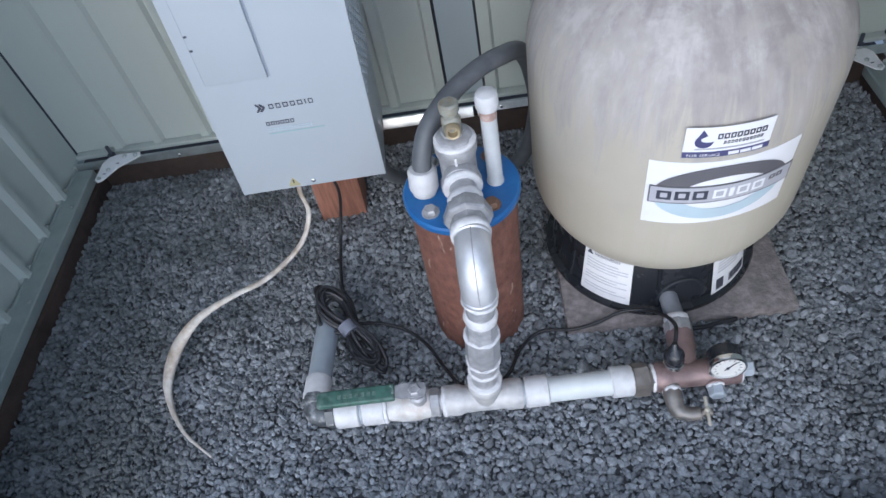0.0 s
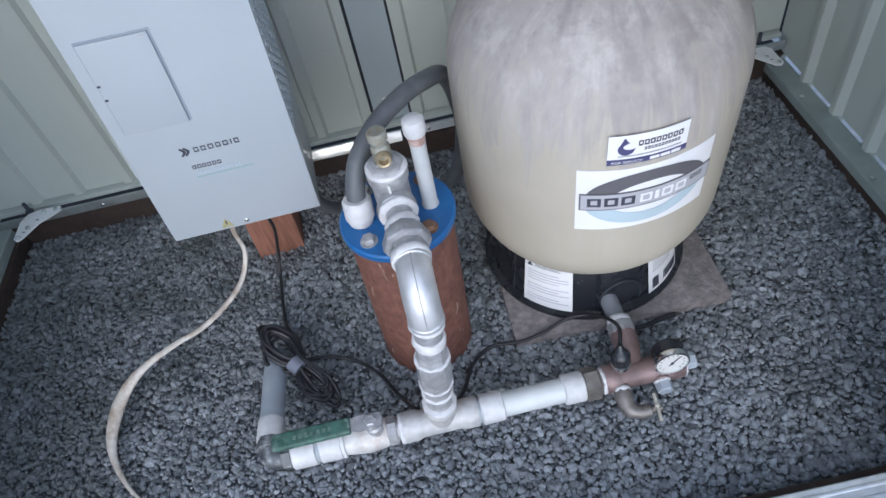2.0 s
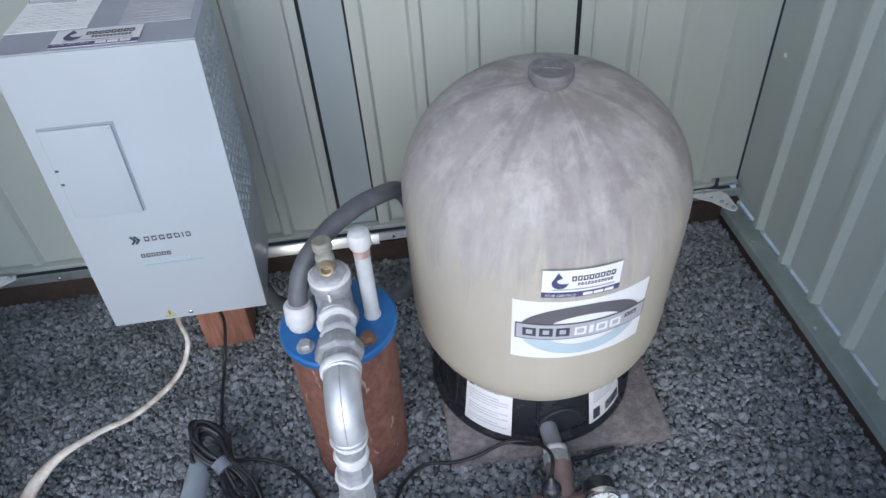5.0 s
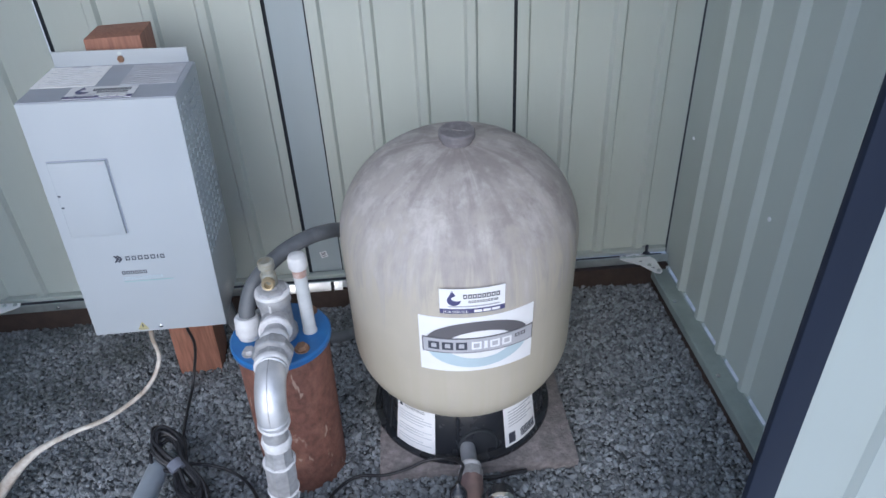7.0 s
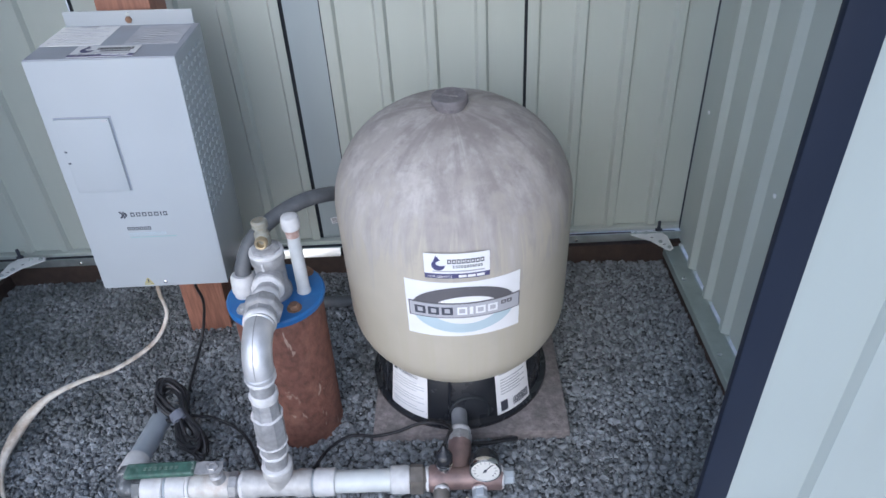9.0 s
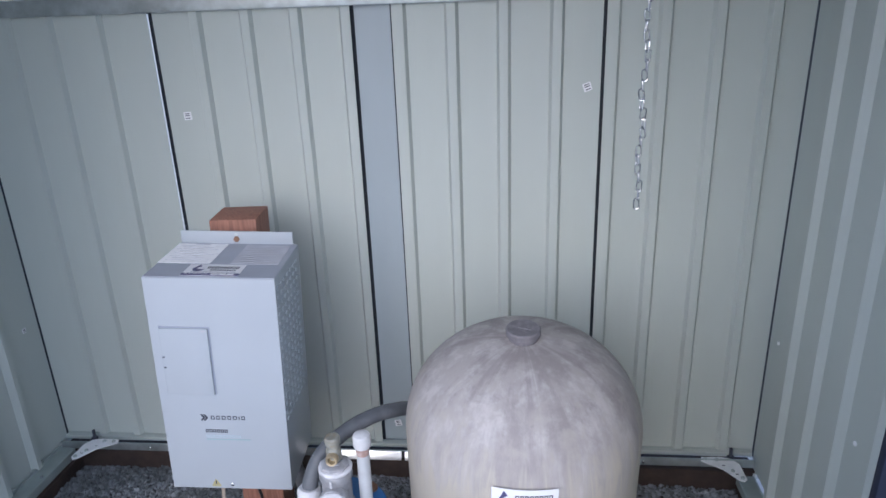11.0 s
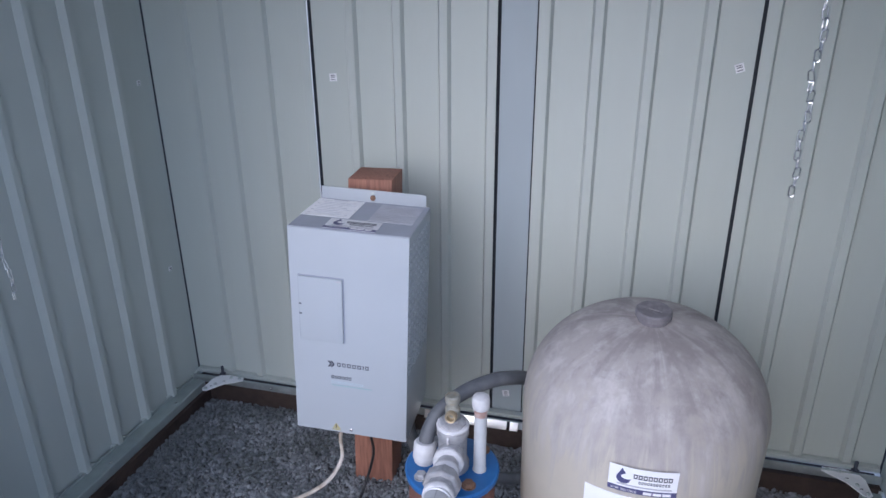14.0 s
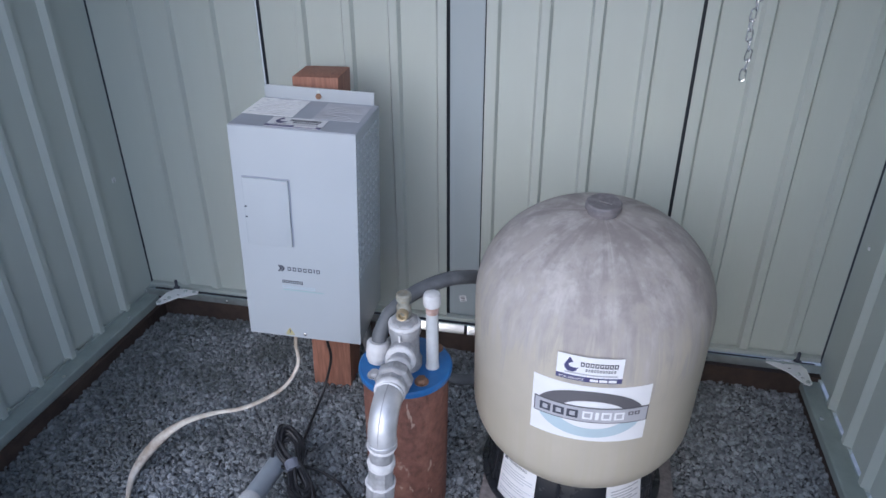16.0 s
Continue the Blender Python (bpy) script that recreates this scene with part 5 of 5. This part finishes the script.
# ---------- cables ----------
hose = spline([(-0.405, 1.225, 0.440), (-0.425, 1.262, 0.400), (-0.444, 1.288, 0.340), (-0.448, 1.290, 0.255), (-0.486, 1.236, 0.195), (-0.577, 1.162, 0.165), (-0.679, 1.118, 0.155), (-0.777, 1.082, 0.122), (-0.850, 1.028, 0.065), (-0.866, 0.932, 0.028), (-0.802, 0.818, 0.024), (-0.713, 0.741, 0.019)], 9)
n = len(hose)
rad = [0.0076 + 0.0128 * math.exp(-((i / n - 0.72) / 0.10) ** 2) - 0.0055 * max(0, (i / n - 0.80) / 0.2) for i in range(n)]
single("white_cable", bm_tube(hose, 0.01, 14, flat=0.7, radii=rad), M_WCABLE, (-0.75, 1.1, 0.02), "stiff dusty white cable curling from the controller onto gravel", "cable", smooth=60)

sig = [(-0.368, 1.42, 0.434), (-0.392, 1.43, 0.36), (-0.402, 1.435, 0.26), (-0.398, 1.44, 0.17), (-0.424, 1.40, 0.05), (-0.426, 1.30, 0.020), (-0.415, 1.20, 0.020), (-0.405, 1.13, 0.05), (-0.38, 1.08, 0.085)]
single("power_cable", bm_tube(spline(sig, 8), 0.0048, 10), M_CABLE, (-0.42, 1.3, 0.02), "thin black cable hanging from the controller to the gravel", "cable")

coil = thing("cable_coil", (-0.36, 1.02, 0.03), "tangled coil of spare black cable tied with grey tape", "cable")
rnd = random.Random(7)
CA, CBm = Vector((-0.440, 1.115, 0.135)), Vector((-0.285, 0.920, 0.055))
mid, axm = (CA + CBm) / 2, (CBm - CA)
half = axm.length / 2
u = axm.normalized()
w = u.cross(Vector((0, 0, 1))).normalized()
for k in range(11):
    a_, b_ = half * rnd.uniform(0.78, 1.08), rnd.uniform(0.030, 0.070)
    tw, lift, off = rnd.uniform(-0.35, 0.35), rnd.uniform(-0.012, 0.022), rnd.uniform(-0.012, 0.012)
    pts = []
    for i in range(28):
        t = 2 * math.pi * i / 28
        along = a_ * math.cos(t)
        pinch = 0.30 + 0.70 * min(1, abs(along) / (a_ * 0.62))
        if along > 0:
            pinch *= 0.72
        side = b_ * math.sin(t) * pinch + off + tw * 0.03 * math.cos(t)
        z = lift + 0.012 * math.sin(2 * t + k) - 0.010 * math.cos(t) * 0
        p = mid + u * along + w * side + Vector((0, 0, z))
        p.z = max(p.z, level(p.x, p.y) + 0.012)
        pts.append(p)
    pts.append(pts[0])
    part("loop", bm_tube(spline(pts, 2), 0.0052, 8, cap=False), M_CABLE, coil)
tape = bm_tube([mid + w * 0.001 - u * 0.016 + Vector((0, 0, 0.004)), mid + u * 0.014 + Vector((0, 0, 0.004))], 0.024, 18, flat=0.95)
part("tape", tape, mat("grey_tape", (0.17, 0.18, 0.22), 0.4, 0, 0.2, 40, bump=0.5, bump_scale=60), coil, "shiny grey tape tie")

sc = [(-0.345, 1.045, 0.075), (-0.29, 1.055, 0.05), (-0.224, 1.036, 0.030), (-0.17, 0.985, 0.026), (-0.125, 0.91, 0.024), (-0.085, 0.862, 0.022), (-0.02, 0.852, 0.020), (0.03, 0.885, 0.020), (0.068, 0.955, 0.020), (0.125, 0.995, 0.022), (0.20, 0.985, 0.030), (0.262, 0.990, 0.040), (0.325, 1.008, 0.050), (0.385, 0.998, 0.062), (0.415, 0.955, 0.095), (0.420, 0.905, 0.140), (0.413, 0.865, 0.172), (0.404, 0.836, 0.168)]
single("sensor_cable", bm_tube(spline(sc, 8), 0.0046, 10), M_CABLE, (0.05, 0.9, 0.02), "thin black cable trailing over gravel to the pressure sensor", "cable")
# added black strip standing in for the dark line at the slab's front edge
single("slab_edge_line", bm_tube(spline([(0.46, 0.962, 0.016), (0.51, 0.958, 0.016), (0.56, 0.968, 0.014), (0.605, 0.975, 0.012)], 6), 0.006, 8), M_CABLE, (0.53, 0.96, 0.01), "short black strip added along the slab edge", "cable")


# ---------- corner brackets, plates, chains and marks ----------
def bracket(x, y, mirror):
    """A white zinc corner brace with bolts, tying two base rails together."""
    t = thing("corner_bracket", (x, y, 0.128), "white zinc corner brace bolted across the base rails", "bracket", "corner brackets")
    sx = -1 if mirror else 1
    poly = [(-0.002, -0.098), (0.012, -0.112), (0.030, -0.104), (0.075, -0.040), (0.128, -0.006), (0.148, 0.010), (0.142, 0.032), (0.062, 0.036), (0.022, 0.026), (0.0, -0.010)]
    poly = [(sx * a * 0.88, c * 0.88) for a, c in poly]
    m = Matrix.Translation((x, y, 0.128))
    pl_ = part("plate", bm_prism(poly, 0.004, m), M_WHITEMETAL, t, smooth=25)
    for a, c in ((0.012, -0.083), (0.035, -0.046), (0.074, 0.014), (0.111, 0.016)):
        part("bolt", bm_lathe([(0.0075, 0), (0.0075, 0.003), (0.005, 0.006), (0, 0.007)], 8, Matrix.Translation((x + sx * a, y + c, 0.132))), M_GALV, t)
    for a, c in ((0.058, -0.016), (0.025, -0.062)):
        part("slot", bm_box(x + sx * a - 0.005, x + sx * a + 0.005, y + c - 0.0018, y + c + 0.0018, 0.1315, 0.1326), M_INK, t)
    part("anchor_rod", bm_rod((x + sx * 0.020, y + 0.035, 0.10), (x + sx * 0.020, y + 0.037, 0.168), 0.0062, 10), M_INK, t, "dark threaded anchor rod")
    part("anchor_foot", bm_lathe([(0.014, 0), (0.014, 0.008), (0, 0.008)], 6, Matrix.Translation((x + sx * 0.020, y + 0.035, 0.126))), M_INK, t)
    return t


bracket(-1.255, 1.782, False)
bracket(1.232, 1.797, True)


def hole_plate(x, n=3):
    t = thing("rail_plate", (x, YB - 0.036, 1.74), "small white perforated plate on the top rail", "plate", "top rail plates")
    part("plate", bm_box(x - 0.036, x + 0.036, YB - 0.0395, YB - 0.0355, 1.733, 1.765, 0.003), M_WHITEMETAL, t)
    for i in range(n):
        part("hole", bm_lathe([(0.006, 0), (0.006, 0.001), (0, 0.001)], 14, frame_to((x + (i - (n - 1) / 2) * 0.021, YB - 0.0395, 1.749), (0, -1, 0))), M_INK, t)
    return t


hole_plate(-0.012)
hole_plate(-1.24)
hole_plate(1.20)


def chain(name, x, y, z0, z1, sag=0.0, link=0.030, w=0.011, r=0.0016):
    """Welded links, each turned a quarter against the last."""
    t = thing(name, (x, y, z1), "thin bright steel chain hanging from the roof", "chain", "hanging chains")
    b = bmesh.new()
    loop = [Vector((w / 2 * math.cos(a) * (1 if abs(math.sin(a)) < 2 else 1), 0, (link / 2 - w / 2) * (1 if math.sin(a) > 0 else -1) + w / 2 * math.sin(a))) for a in [2 * math.pi * i / 14 for i in range(14)]]
    loop.append(loop[0])
    bm_tube(loop, r, 6, b, cap=False)
    me = finish(b, "link", M_CHROME, 60)
    z, i = z0 + link / 2, 0
    rr = random.Random(3)
    while z < z1:
        o = new("link", me)
        o.parent = t
        o.location = (0.004 * math.sin(i * 0.9), 0.003 * math.sin(i * 0.6), z - z1)
        o.rotation_euler = (rr.uniform(-0.12, 0.12), rr.uniform(-0.15, 0.15), (i % 2) * math.pi / 2 + rr.uniform(-0.5, 0.5))
        z += link - 2.6 * r
        i += 1
    return t


chain("chain", 0.704, 1.2, 1.266, 2.03, link=0.025, w=0.0115, r=0.0019)
chain("chain", -1.16, 0.90, 0.93, 2.11, link=0.024, w=0.009, r=0.0011)


def wall_mark(x, y, z, d, s=0.026, turn=0):
    """A small printed part sticker on the wall."""
    m = frame_to((x, y, z), d) @ Matrix.Rotation(radians(turn), 4, "Z")
    t = thing("part_sticker", (x, y, z), "tiny white part-number sticker on the steel wall", "sticker", "wall stickers")
    part("paper", bm_box(-s / 2, s / 2, -s / 2, s / 2, -0.001, 0.0008, m=m), M_PAPER, t)
    b = bmesh.new()
    for a in (-0.28, 0.05, 0.28):
        bm_box(-s * 0.32, s * 0.32, s * a - s * 0.05, s * a + s * 0.05, 0.0009, 0.0013, m=m, bm=b)
    part("print_bar", b, M_INK, t)


wall_mark(-0.652, YB - 0.001, 1.391, (0, -1, 0), turn=4)
wall_mark(0.654, YB - 0.001, 1.456, (0, -1, 0), turn=20)
wall_mark(-0.012, YB + 0.005, 0.205, (0, -1, 0), turn=12)
for y_, z_, x_ in ((1.79, 1.36, XL), (1.79, 0.62, XL)):
    wall_mark(x_ + 0.001, y_, z_, (1, 0, 0), 0.018)
for y_, z_ in ((1.79, 0.62), (1.52, 0.60), (1.25, 0.62), (0.98, 0.6)):
    o = thing("wall_screw", (XR - 0.001, y_, z_), "small pale screw head in the steel wall", "screw", "wall screws")
    part("head", bm_lathe([(0.007, 0), (0.007, 0.003), (0.003, 0.005), (0, 0.005)], 10, frame_to((XR - 0.001, y_, z_), (-1, 0, 0))), M_WHITEMETAL, o)
for x_, y_ in ((XR - 0.055, 1.60), (XR - 0.055, 1.22), (XR - 0.055, 0.86)):
    o = thing("rail_screw", (x_, y_, 0.074), "small screw in the base rail", "screw", "rail screws")
    part("head", bm_lathe([(0.008, 0), (0.008, 0.003), (0.004, 0.006), (0, 0.006)], 10, Matrix.Translation((x_, y_, 0.0725))), M_CHROME, o)
for y_ in (1.62, 1.24):
    o = thing("rail_screw", (XL + 0.055, y_, 0.0935), "small screw in the base rail", "screw", "rail screws")
    part("head", bm_lathe([(0.008, 0), (0.008, 0.003), (0.004, 0.006), (0, 0.006)], 10, Matrix.Translation((XL + 0.055, y_, 0.0925))), M_CHROME, o)
o = thing("wall_screw", (XL + 0.011, 1.03, 0.09), "small pale screw head in the steel wall", "screw", "wall screws")
part("head", bm_lathe([(0.008, 0), (0.008, 0.003), (0.003, 0.005), (0, 0.005)], 10, frame_to((XL + 0.011, 1.03, 0.088), (1, 0, 0))), M_WHITEMETAL, o)
